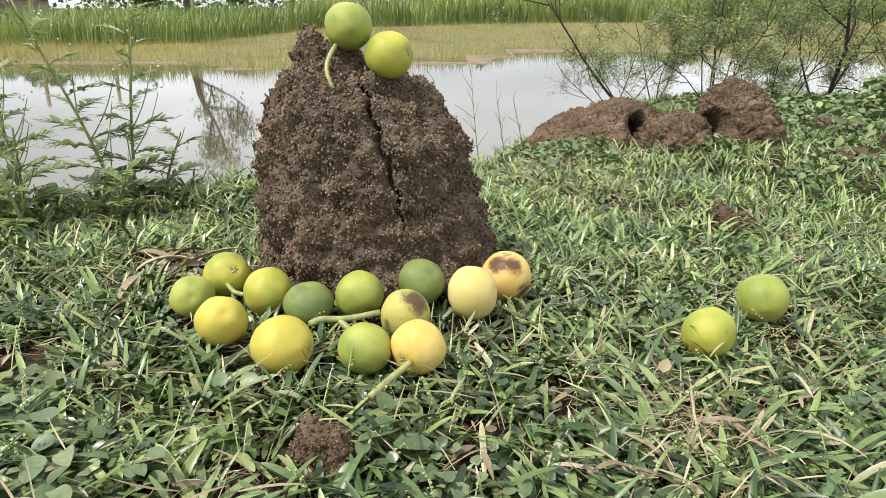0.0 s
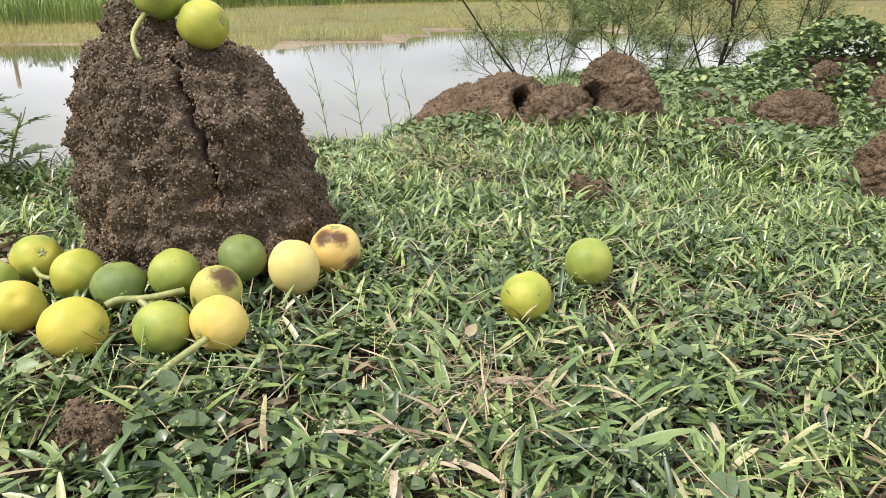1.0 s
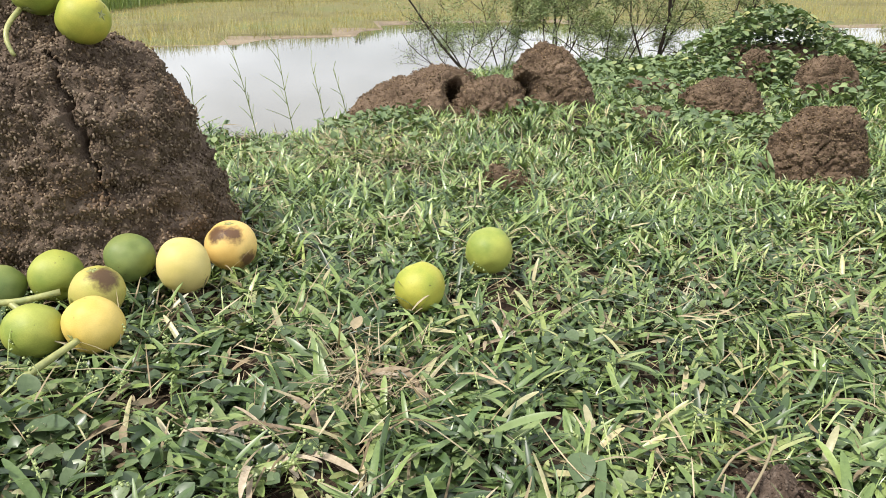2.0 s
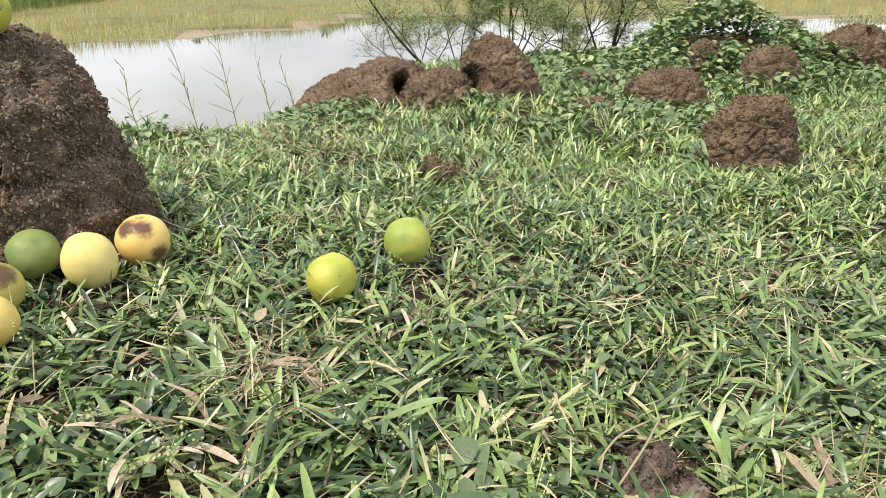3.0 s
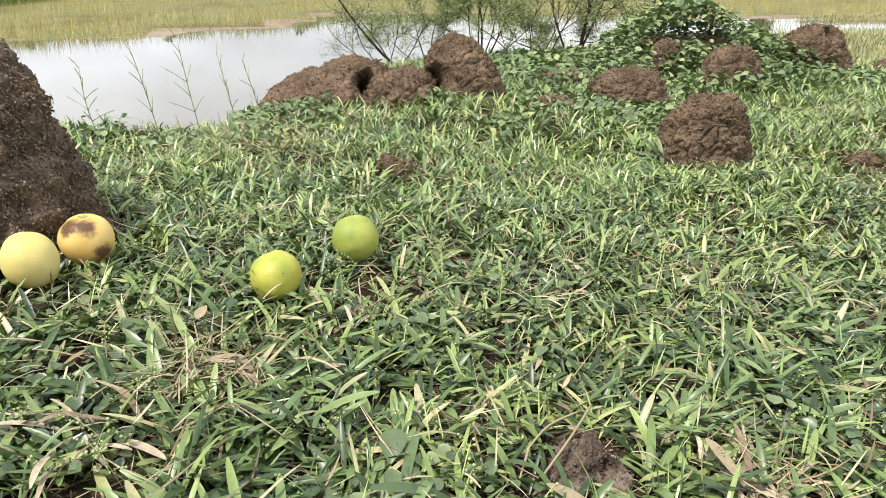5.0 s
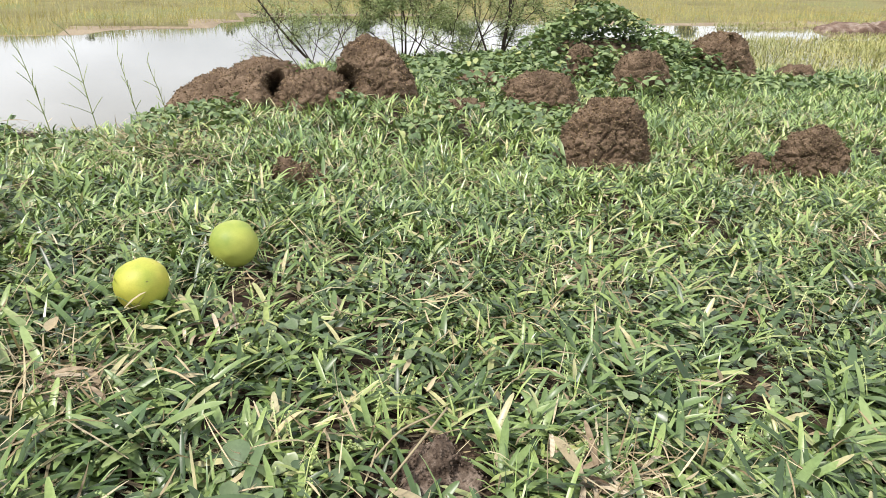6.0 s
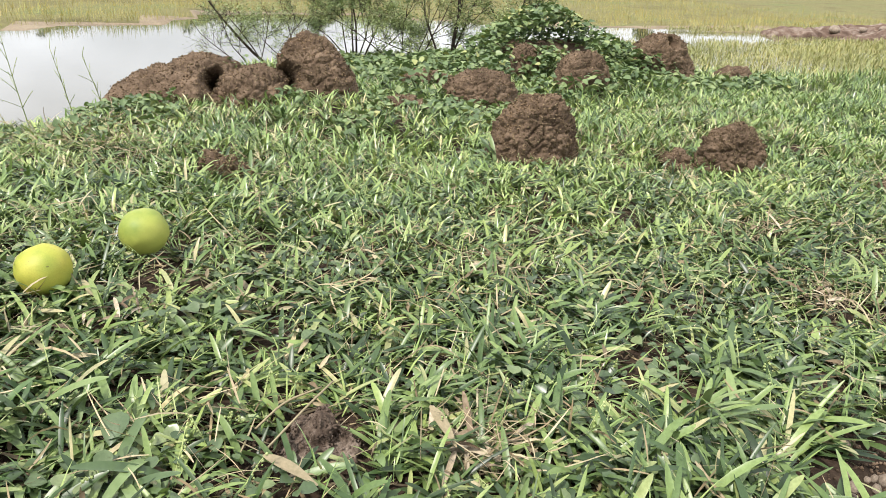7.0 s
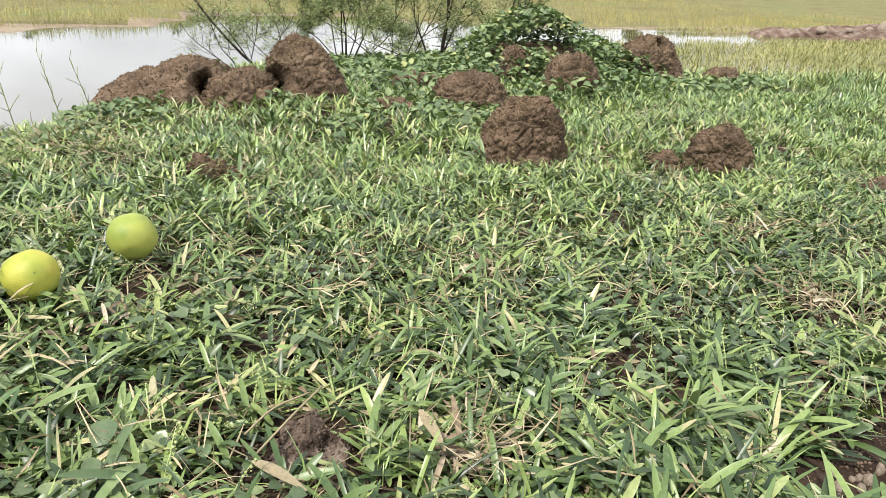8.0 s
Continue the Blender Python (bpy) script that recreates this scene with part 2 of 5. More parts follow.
SPOTTED = fruit_skin("spotted_rind", (0.38, 0.36, 0.085), (0.53, 0.44, 0.14), (0.30, 0.16, 0.05), 0.7, ((0.014, -0.010, 0.022),), 0.020)

WATER, nt, b = base_material("pond_water", 0.03, 0.5)
b.inputs["Base Color"].default_value = (0.105, 0.092, 0.058, 1)
b.inputs["IOR"].default_value = 1.5
bp = nt.nodes.new("ShaderNodeBump")
bp.inputs["Strength"].default_value, bp.inputs["Distance"].default_value = 0.03, 0.01
nt.links.new(noise_node(nt, 3.0, 3).outputs["Fac"], bp.inputs["Height"])
nt.links.new(bp.outputs[0], b.inputs["Normal"])


# ---- mesh helpers ----
rng = np.random.default_rng(7)


def mesh_from(name, V, F, material, smooth=True):
    V, F = np.asarray(V, dtype=np.float32), np.asarray(F, dtype=np.int32)
    me = bpy.data.meshes.new(name)
    me.vertices.add(len(V))
    me.vertices.foreach_set("co", V.ravel())
    me.loops.add(F.size)
    me.loops.foreach_set("vertex_index", F.ravel())
    me.polygons.add(len(F))
    me.polygons.foreach_set("loop_start", np.arange(0, F.size, F.shape[1], dtype=np.int32))
    me.update(calc_edges=True)
    me.validate()
    me.polygons.foreach_set("use_smooth", np.full(len(me.polygons), smooth))
    me.materials.append(material)
    return me


def part(name, VF, material, parent=None, label="", smooth=True):
    ob = new(name, mesh_from(name, VF[0], VF[1], material, smooth))
    ob.parent = parent
    return tagged(ob, label)


def thing(name, at, label, category, group="", turn=(0, 0, 0)):
    ob = new(name)
    ob.matrix_world = pose(*at, *turn)
    return tagged(ob, label, category, group)


def joined(*pieces):
    V, F, n = [], [], 0
    for v, f in pieces:
        V.append(v)
        F.append(np.asarray(f) + n)
        n += len(v)
    return np.concatenate(V), np.concatenate(F)


def ribbons(root, heading, length, width, lift, droop, segs=4, fold=0.25, blunt=3.0, twist=0.0):
    """Blades: each a folded strip that starts at lift (radians above level) and bends down by droop along its length."""
    N = len(root)
    s = 1 - (1 - np.linspace(0, 1, segs + 1)) ** 1.45
    ang = lift[:, None] - droop[:, None] * s[None, :]
    ds = length[:, None] * np.diff(s)[None, :]
    h = np.concatenate([np.zeros((N, 1)), np.cumsum(np.cos(ang[:, :-1]) * ds, 1)], 1)
    z = np.concatenate([np.zeros((N, 1)), np.cumsum(np.sin(ang[:, :-1]) * ds, 1)], 1)
    w = width[:, None] * 0.5 * (np.minimum(1, 0.45 + 2.2 * s) * (1 - s ** blunt * (0.94 if blunt < 4 else 0.8)))[None, :]
    cx, cy = np.cos(heading)[:, None], np.sin(heading)[:, None]
    mid = np.stack([root[:, :1] + h * cx, root[:, 1:2] + h * cy, root[:, 2:3] + z], 2)
    roll = (rng.normal(0, 1, N) * twist)[:, None]
    side = np.stack([-cy * np.cos(roll) * w, cx * np.cos(roll) * w, np.sin(roll) * w], 2)
    up = np.stack([-np.sin(ang) * cx, -np.sin(ang) * cy, np.cos(ang)], 2) * (w * fold)[:, :, None]
    if fold == 0:
        P = np.stack([mid + side, mid - side], 2)
        k = np.arange(segs) * 2
        q = np.stack([k, k + 1, k + 3, k + 2], 1)
        return P.reshape(-1, 3), (q[None] + (np.arange(N) * 2 * (segs + 1))[:, None, None]).reshape(-1, 4)
    P = np.stack([mid + side + up, mid, mid - side + up], 2).reshape(N, -1, 3)
    k = np.arange(segs)[:, None] * 3
    q = np.concatenate([np.stack([k, k + 1, k + 4, k + 3], 2), np.stack([k + 1, k + 2, k + 5, k + 4], 2)], 1).reshape(-1, 4)
    F = (q[None] + (np.arange(N) * 3 * (segs + 1))[:, None, None]).reshape(-1, 4)
    return P.reshape(-1, 3), F


def turned(yaw, pitch, roll):
    N = len(yaw)
    M = np.zeros((N, 3, 3))
    cy, sy, cp, sp, cr, sr = np.cos(yaw), np.sin(yaw), np.cos(pitch), np.sin(pitch), np.cos(roll), np.sin(roll)
    M[:, 0, 0], M[:, 0, 1], M[:, 0, 2] = cy * cp, cy * sp * sr - sy * cr, cy * sp * cr + sy * sr
    M[:, 1, 0], M[:, 1, 1], M[:, 1, 2] = sy * cp, sy * sp * sr + cy * cr, sy * sp * cr - cy * sr
    M[:, 2, 0], M[:, 2, 1], M[:, 2, 2] = -sp, cp * sr, cp * cr
    return M


def scatter(shape, at, yaw, pitch, roll, size):
    """Many copies of one small shape, joined: shape is (V, F); size one number a copy, or three."""
    V, F = np.asarray(shape[0], float), np.asarray(shape[1])
    size = np.asarray(size)
    S = size[:, None, None] if size.ndim == 1 else size[:, None, :]
    P = np.einsum("nij,nkj->nki", turned(yaw, pitch, roll), V[None] * S) + at[:, None, :]
    return P.reshape(-1, 3), (F[None] + (np.arange(len(at)) * len(V))[:, None, None]).reshape(-1, F.shape[1])


def tube(points, radii, sides=6):
    P = np.asarray(points, float)
    n = len(P)
    R = np.broadcast_to(np.asarray(radii, float), (n,))
    T = np.gradient(P, axis=0)
    T /= np.linalg.norm(T, axis=1)[:, None] + 1e-9
    ref = np.array([0.31, 0.95, 0.05]) if abs(T[:, 1]).mean() < 0.8 else np.array([1.0, 0.1, 0.05])
    A = np.cross(T, ref)
    A /= np.linalg.norm(A, axis=1)[:, None] + 1e-9
    B = np.cross(T, A)
    a = np.arange(sides) * 2 * np.pi / sides
    V = (P[:, None] + R[:, None, None] * (np.cos(a)[None, :, None] * A[:, None] + np.sin(a)[None, :, None] * B[:, None])).reshape(-1, 3)
    V = np.concatenate([V, P[:1], P[-1:]])
    F = []
    for i in range(n - 1):
        for j in range(sides):
            k = (j + 1) % sides
            F.append((i * sides + j, i * sides + k, (i + 1) * sides + k, (i + 1) * sides + j))
    for j in range(sides):
        k = (j + 1) % sides
        F.append((n * sides, k, j, n * sides))
        F.append((n * sides + 1, (n - 1) * sides + j, (n - 1) * sides + k, n * sides + 1))
    T3 = []
    for f in F:
        T3.append((f[0], f[1], f[2]))
        if f[3] != f[0]:
            T3.append((f[0], f[2], f[3]))
    return V, np.array(T3)


def smooth_path(points, n):
    P = np.asarray(points, float)
    t = np.linspace(0, 1, len(P))
    u = np.linspace(0, 1, n)
    Q = np.stack([np.interp(u, t, P[:, i]) for i in range(3)], 1)
    for _ in range(2):
        Q[1:-1] = (Q[:-2] + 2 * Q[1:-1] + Q[2:]) / 4
    return Q


def ball():
    bm = bmesh.new()
    bmesh.ops.create_icosphere(bm, subdivisions=1, radius=1)
    V = np.array([v.co[:] for v in bm.verts])
    F = np.array([[v.index for v in f.verts] for f in bm.faces])
    bm.free()
    return V, F


def ball2():
    V = np.array([(1, 0, 0), (-1, 0, 0), (0, 1, 0), (0, -1, 0), (0, 0, 1), (0, 0, -1)], float)
    return V, np.array([(0, 2, 4), (2, 1, 4), (1, 3, 4), (3, 0, 4), (2, 0, 5), (1, 2, 5), (3, 1, 5), (0, 3, 5)])


def leaf_shape(wide=0.6, tip=1.0, cup=0.12, segs=5, full=0.8):
    """An ovate leaf along x, one unit long, folded along its rib."""
    s = np.linspace(0, 1, segs + 1)
    w = wide * 0.5 * np.sin(np.pi * s ** 0.75) ** full
    w[0], w[-1] = 0.02, 0.02 * tip
    z = -cup * s ** 2
    V = np.concatenate([np.stack([s, w, z + 0.35 * w], 1), np.stack([s, 0 * s, z], 1), np.stack([s, -w, z + 0.35 * w], 1)])
    n, F = segs + 1, []
    for i in range(segs):
        for k in (0, n):
            F += [(k + i, k + n + i, k + n + i + 1), (k + i, k + n + i + 1, k + i + 1)]
    return V, np.array(F)


def leaflet(wide):
    """A small pointed leaf, slightly folded."""
    return np.array([(0, 0, 0), (0.45, wide * 0.5, 0.06), (1, 0, -0.05), (0.45, -wide * 0.5, 0.06)], float), np.array([(0, 2, 1), (0, 3, 2)])


def lattice(seed):
    return np.random.default_rng(seed).random((256, 256))


def soft_noise(x, y, scale, seed=1):
    """Smooth value noise in 0..1."""
    L = lattice(seed)
    u, v = np.asarray(x) / scale + 1000, np.asarray(y) / scale + 1000
    i, j = np.floor(u).astype(int), np.floor(v).astype(int)
    f, g = u - i, v - j
    f, g = f * f * (3 - 2 * f), g * g * (3 - 2 * g)
    i0, j0, i1, j1 = i % 256, j % 256, (i + 1) % 256, (j + 1) % 256
    return (L[i0, j0] * (1 - f) + L[i1, j0] * f) * (1 - g) + (L[i0, j1] * (1 - f) + L[i1, j1] * f) * g


def smooth_step(x, a, b):
    t = np.clip((np.asarray(x) - a) / (b - a), 0, 1)
    return t * t * (3 - 2 * t)


# ---- the lie of the land ----
WATER_Z = -0.34


def near_bank(x):
    return np.interp(x, [-9, -3, -0.8, -0.4, 0.1, 0.36, 0.8, 1.5, 2.5, 3.0, 3.4, 4.3, 4.8, 5.2, 6.5, 9], [0.6, 1.35, 1.45, 1.62, 2.25, 2.85, 3.7, 4.8, 5.3, 4.6, 4.0, 3.55, 2.95, 2.4, 1.0, -1.2])


def far_bank(x):
    return np.interp(x, [-12, -3.9, -2.6, -2.0, -0.2, 0.8, 1.2, 2.5, 5, 8, 12, 20], [9.3, 9.1, 8.3, 7.9, 8.7, 9.6, 11.0, 11.6, 10.2, 8.4, 8.3, 9.0])


def bump_at(x, y, cx, cy, r, h):
    return h * np.exp(-((x - cx) ** 2 + (y - cy) ** 2) / (r * r))


def land(x, y):
    x, y = np.asarray(x, float), np.asarray(y, float)
    z = -0.032 - 0.122 * (1 - np.exp(-(np.maximum(x, 0) / 0.9) ** 1.3))
    z = z + bump_at(x, y, 1.15, 2.35, 0.45, 0.045) + bump_at(x, y, 2.4, 3.2, 0.55, 0.10)
    z = z - 0.10 * smooth_step(y, 2.6, 4.6) - 0.04 * smooth_step(x, 2.2, 4.5)
    z = z + 0.012 * (soft_noise(x, y, 0.22, 3) - 0.5) + 0.006 * (soft_noise(x, y, 0.07, 4) - 0.5)
    z = z + 0.050 * (soft_noise(x, y, 0.30, 6) - 0.5) * smooth_step(y, 0.95, 1.3) * smooth_step(-y, -3.6, -2.6)
    out = y - near_bank(x)
    z = z - 0.11 * smooth_step(out, -1.0, 0.0) * smooth_step(x, -0.2, 0.2) * smooth_step(-x, -1.0, -0.6)
    back = far_bank(x) - y
    inside = np.minimum(out, back)
    far = -0.33 + 0.02 * smooth_step(-back, 0.0, 1.5) + 0.14 * smooth_step(-back, 2.5, 9.0) + 0.03 * (soft_noise(x, y, 1.7, 5) - 0.5)
    z = np.where(y > 0.5 * (near_bank(x) + far_bank(x)), far, z)
    marsh = smooth_step(x - 0.3 * (y - 4.0), 2.7, 3.4) * smooth_step(-y, -8.2, -6.6)
    bed = -0.62 + marsh * (0.285 + 0.05 * (soft_noise(x, y, 0.9, 21) - 0.62))
    return z + (bed - z) * smooth_step(inside, -0.06, 0.45)


def spread(lo, fine_lo, fine_hi, hi, step, n):
    a = np.arange(fine_lo, fine_hi, step)
    g = np.geomspace(step, hi - fine_hi, n) + fine_hi
    k = fine_lo - np.geomspace(step, fine_lo - lo, n)
    return np.concatenate([k[::-1], a, g])


gx, gy = spread(-900, -1.3, 3.6, 900, 0.038, 46), spread(-900, 0.1, 4.2, 900, 0.038, 50)
X, Y = np.meshgrid(gx, gy, indexing="ij")
V = np.stack([X, Y, land(X, Y)], 2).reshape(-1, 3)
i, j = np.meshgrid(np.arange(len(gx) - 1), np.arange(len(gy) - 1), indexing="ij")
k = (i * len(gy) + j).reshape(-1)
F = np.stack([k, k + len(gy), k + len(gy) + 1, k + 1], 1)
ground = tagged(part("ground", (V, F), SOIL), "bare brown soil under grass, sloping to a pond", "ground", kind="structure")
ground.data.materials.append(FIELD)
LAWN_SOIL = earth("grown_over_soil", [(0.3, (0.055, 0.050, 0.028)), (0.5, (0.085, 0.095, 0.042)), (0.7, (0.115, 0.14, 0.058))], 7, 90)
ground.data.materials.append(MUD)
ground.data.materials.append(LAWN_SOIL)
cx, cy = V[F].mean(1)[:, 0], V[F].mean(1)[:, 1]
back = cy - far_bank(cx)
slot = np.where(back > np.where(cx < -1.0, 0.1, 0.9), 1, np.where(back > -1.2, 2, 0))
slot = np.where((slot == 0) & (cy < near_bank(cx)) & ((cy < 0.12) | (cx < -0.95) | (cx > 2.4)), 3, slot)
slot = np.where((cy > near_bank(cx)) & (back < 0) & (V[F].mean(1)[:, 2] > -0.40), 1, slot)
slot = np.where((cy > 14) | (np.abs(cx) > 14) | (cy < -3), 1, slot)
ground.data.polygons.foreach_set("material_index", slot.astype(np.int32))

water = tagged(part("water", (np.array([(-30, -2, WATER_Z), (30, -2, WATER_Z), (30, 14, WATER_Z), (-30, 14, WATER_Z)]), np.array([(0, 1, 2, 3)])), WATER), "still murky pond water mirroring a pale sky", "pond", kind="structure")


# ---- earth mounds ----
def side_grid(thetas, rows, center, shape):
    """A closed dome of rows x thetas; shape(theta, u) gives x, y, z."""
    n = len(thetas)
    V = [shape(t, u) for u in np.linspace(0, 1, rows) for t in thetas]
    F = []
    for r in range(rows - 1):
        for c in range(n):
            d = (c + 1) % n
            F.append((r * n + c, r * n + d, (r + 1) * n + d, (r + 1) * n + c))
    return np.array(V), np.array(F)


def normals_of(V, F):
    N = np.zeros_like(V)
    a = np.cross(V[F[:, 2]] - V[F[:, 0]], V[F[:, 3]] - V[F[:, 1]])
    for k in range(4):
        np.add.at(N, F[:, k], a)
    return N / (np.linalg.norm(N, axis=1)[:, None] + 1e-12)


def crumble(V, N, seed, lumps):
    """Push the surface in and out: a list of (size, depth) from coarse lumps to fine pellets."""
    off = Vector((seed * 3.1, seed * 1.7, seed * 5.3))
    d = np.zeros(len(V))
    for size, depth, kind in lumps:
        for k, p in enumerate(V):
            q = Vector(p) / size + off
            if kind == "cell":
                d[k] += depth * (0.55 - min(noise.voronoi(q)[0][0], 0.9))
            elif kind == "crack":
                c = noise.voronoi(q)[0]
                d[k] -= depth * max(0.0, 1.0 - (c[1] - c[0]) * 7.0)
            else:
                d[k] += depth * noise.noise(q)
    return V + N * d[:, None]


def pellets(V, N, count, lo, hi, seed, keep=None, sunk=0.3, fine=False, weight=None, long=1.0):
    r = np.random.default_rng(seed)
    pick = np.arange(len(V)) if keep is None else np.nonzero(keep)[0]
    area = np.linalg.norm(np.roll(V, -1, 0) - V, axis=1)[pick] if weight is None else weight[pick]
    k = r.choice(pick, count, p=area / area.sum())
    size = r.uniform(lo, hi, count) * r.uniform(0.7, 1.1, count)
    at = V[k] + r.normal(0, hi * 0.6, (count, 3)) + N[k] * (size * (0.5 - sunk))[:, None]
    sizes = size[:, None] * r.uniform(0.7, 1.25, (count, 3))
    sizes[:, 0] *= r.uniform(1.0, long, count)
    return scatter(ball() if fine else ball2(), at, r.uniform(0, 6.3, count), r.uniform(0, 6.3, count), r.uniform(0, 6.3, count), sizes)


MX, MY = -0.092, 1.000
front = np.linspace(-math.pi + 0.25, -0.25, 250)
rear = np.linspace(-0.25, math.pi + 0.25, 80)[1:-1]


def big_shape(t, u):
    c, s = math.cos(t), math.sin(t)
    zn = min(1.0, u / 0.86) if u < 0.86 else 1.0
    z_cut = 0.94
    left = np.interp(zn, [0, 0.1, 0.42, 0.68, 0.82, 1.0], [1.02, 0.99, 0.99, 0.93, 0.79, 0.55])
    right = np.interp(zn, [0, 0.1, 0.33, 0.6, 0.85, 1.0], [1.10, 1.01, 0.87, 0.71, 0.65, 0.48])
    deep = np.interp(zn, [0, 0.2, 0.6, 0.85, 1.0], [0.98, 1.0, 0.97, 0.84, 0.55])
    w = (c + 1) / 2
    rx = 0.18 * (left * (1 - w) + right * w)
    ry = 0.162 * deep
    cap = 1.0 if u < 0.86 else max(0.0, 1 - ((u - 0.86) / 0.14)) ** 0.9
    x, y = rx * c * cap, ry * s * cap
    top = np.interp(x, [-0.16, -0.10, -0.04, 0.02, 0.06, 0.12], [0.345, 0.345, 0.290, 0.268, 0.268, 0.24]) + 0.02 * s * cap * (-1 if s < 0 else 0) * -1
    z = -0.06 + (top + 0.06) * (zn * z_cut + (1 - z_cut) * (1 - cap ** 2 if u >= 0.86 else 0))
    return MX + x, MY + y, z


V, F = side_grid(np.concatenate([front, rear]), 150, (MX, MY), big_shape)
N = normals_of(V, F)
V = crumble(V, N, 2, [(0.085, 0.018, "noise"), (0.040, 0.016, "noise"), (0.020, 0.011, "noise"), (0.026, 0.010, "cell"), (0.010, 0.0085, "cell")])
# a long split down the front
cz = [0.06, 0.129, 0.19, 0.235, 0.262, 0.29]
split = np.interp(V[:, 2], cz, [-0.050, -0.060, -0.082, -0.097, -0.108, -0.112]) + 0.003 * np.sin(V[:, 2] * 160)
wide = np.interp(V[:, 2], [0.07, 0.11, 0.19, 0.24, 0.285], [0.0004, 0.0022, 0.0045, 0.0028, 0.0004])
gap = np.exp(-((V[:, 0] - split) / wide) ** 2) * (V[:, 1] < MY - 0.02) * smooth_step(V[:, 2], 0.06, 0.09)
V[:, 1] += 0.030 * gap
mound = thing("earth_mound", (MX, MY, -0.04), "tall dark brown crumbly earth mound with a long split", "earth mound")
local = np.array([MX, MY, -0.04])
part("mound_body", (V - local, F), MOUND, mound)
N = normals_of(V, F)
keep = (V[:, 1] < MY + 0.13) & (gap < 0.15)
spot = np.zeros(len(V))
face = np.linalg.norm(np.cross(V[F[:, 2]] - V[F[:, 0]], V[F[:, 3]] - V[F[:, 1]]), axis=1)
for c in range(4):
    np.add.at(spot, F[:, c], face)
spot *= np.where(V[:, 1] < MY + 0.03, 1.0, 0.35)
bits = pellets(V, N, 19000, 0.0010, 0.0021, 5, keep, 0.15, True, spot, 2.4)
tagged(part("pellet_layer", (bits[0] - local, bits[1]), PELLET, mound), "fine crumbly pellets of earth", kind="stuff")


def small_mound(at, rx, ry, h, seed, label, lumps=None, holes=(), n=100, rows=46, steep=2.6, grains=1200, name="earth_mound", material=CLAY, tip=(0, 0), grain=(0.0012, 0.0032)):
    x0, y0, z0 = at

    def shape(t, u):
        rad = math.sin(min(1.0, (1 - u) * 1.0) * math.pi / 2) ** (2 / steep) if u > 0 else 1.0
        z = (1 - rad ** steep) ** (1 / steep) if rad < 1 else 0
        return x0 + rx * rad * math.cos(t) + tip[0] * z, y0 + ry * rad * math.sin(t) + tip[1] * z, z0 - 0.03 + (h + 0.03) * z

    V, F = side_grid(np.linspace(0, 2 * math.pi, n, endpoint=False), rows, (x0, y0), shape)
    N = normals_of(V, F)
    s = max(rx, h)
    V = crumble(V, N, seed, lumps or [(s * 0.7, s * 0.11, "noise"), (0.05, 0.014, "noise"), (0.045, 0.010, "crack"), (0.024, 0.015, "cell"), (0.012, 0.010, "cell"), (0.006, 0.003, "noise")])
    for hx, hy, hz, r, depth in holes:
        d = np.linalg.norm((V - np.array([hx, hy, hz])) * np.array([1.0, 0.5, 0.85]), axis=1)
        V[:, 1] += depth * np.exp(-(d / r) ** 4)
        V[:, 2] -= 0.3 * depth * np.exp(-(d / r) ** 4)
    ob = thing(name, (x0, y0, z0), label, {"earth_mound": "earth mound", "mud_bank": "mud bank"}.get(name, "clod"), "low earth mounds" if name == "earth_mound" else "")
    off = np.array(at)
    part("clod_body" if name == "soil_clod" else "mound_body", (V - off, F), material, ob)
    if grains:
        g = pellets(V, normals_of(V, F), grains, grain[0], grain[1], seed + 40, fine=True)
        tagged(part("crumb_layer", (g[0] - off, g[1]), CRUMB if material is CLAY else material, ob), "loose crumbs of earth", kind="stuff")
    return ob


def on_land(x, y, up=0.0):
    return (x, y, float(land(x, y)) + up)


small_mound(on_land(1.398, 1.455, -0.018), 0.138, 0.115, 0.216, 3, "rounded brown earth mound with cracked crumbly skin", n=230, rows=120, steep=2.05, grains=7500, grain=(0.0010, 0.0028), tip=(0.012, 0))
small_mound(on_land(1.62, 2.26), 0.150, 0.12, 0.135, 4, "low reddish brown earth mound among leaves", n=160, rows=70, grains=2500, grain=(0.0012, 0.0034))
small_mound(on_land(1.945, 1.285), 0.098, 0.085, 0.132, 5, "small dark brown earth mound ringed by grass", n=190, rows=90, steep=2.5, grains=5000, grain=(0.0010, 0.0026))
small_mound(on_land(1.79, 1.33), 0.06, 0.05, 0.042, 15, "low shoulder of crumbled earth beside a mound", grains=900)
small_mound(on_land(2.30, 2.60), 0.135, 0.10, 0.140, 6, "low brown earth mound half hidden by leaves", grains=2500, grain=(0.0012, 0.0034))
small_mound(on_land(2.98, 2.90), 0.20, 0.16, 0.235, 7, "brown earth mound with a broken top", n=170, rows=80, steep=2.0, holes=((2.97, 2.78, 0.06, 0.03, 0.08),), grains=4000, grain=(0.0014, 0.004), tip=(-0.03, 0))
small_mound(on_land(2.13, 2.86), 0.085, 0.07, 0.150, 8, "brown earth showing on a leafy heap", grains=1500)
small_mound(on_land(1.58, 2.72), 0.15, 0.10, 0.085, 9, "flat brown earth mound under creeping weeds")
small_mound(on_land(0.585, 1.33), 0.070, 0.06, 0.050, 10, "low crumbled earth heap overgrown by grass", grains=1800, steep=1.7)
small_mound(on_land(1.22, 2.02), 0.10, 0.07, 0.050, 11, "low brown soil patch among creeping weeds")
small_mound(on_land(3.55, 2.95), 0.13, 0.10, 0.100, 12, "dark soil clod under weeds", grains=900)
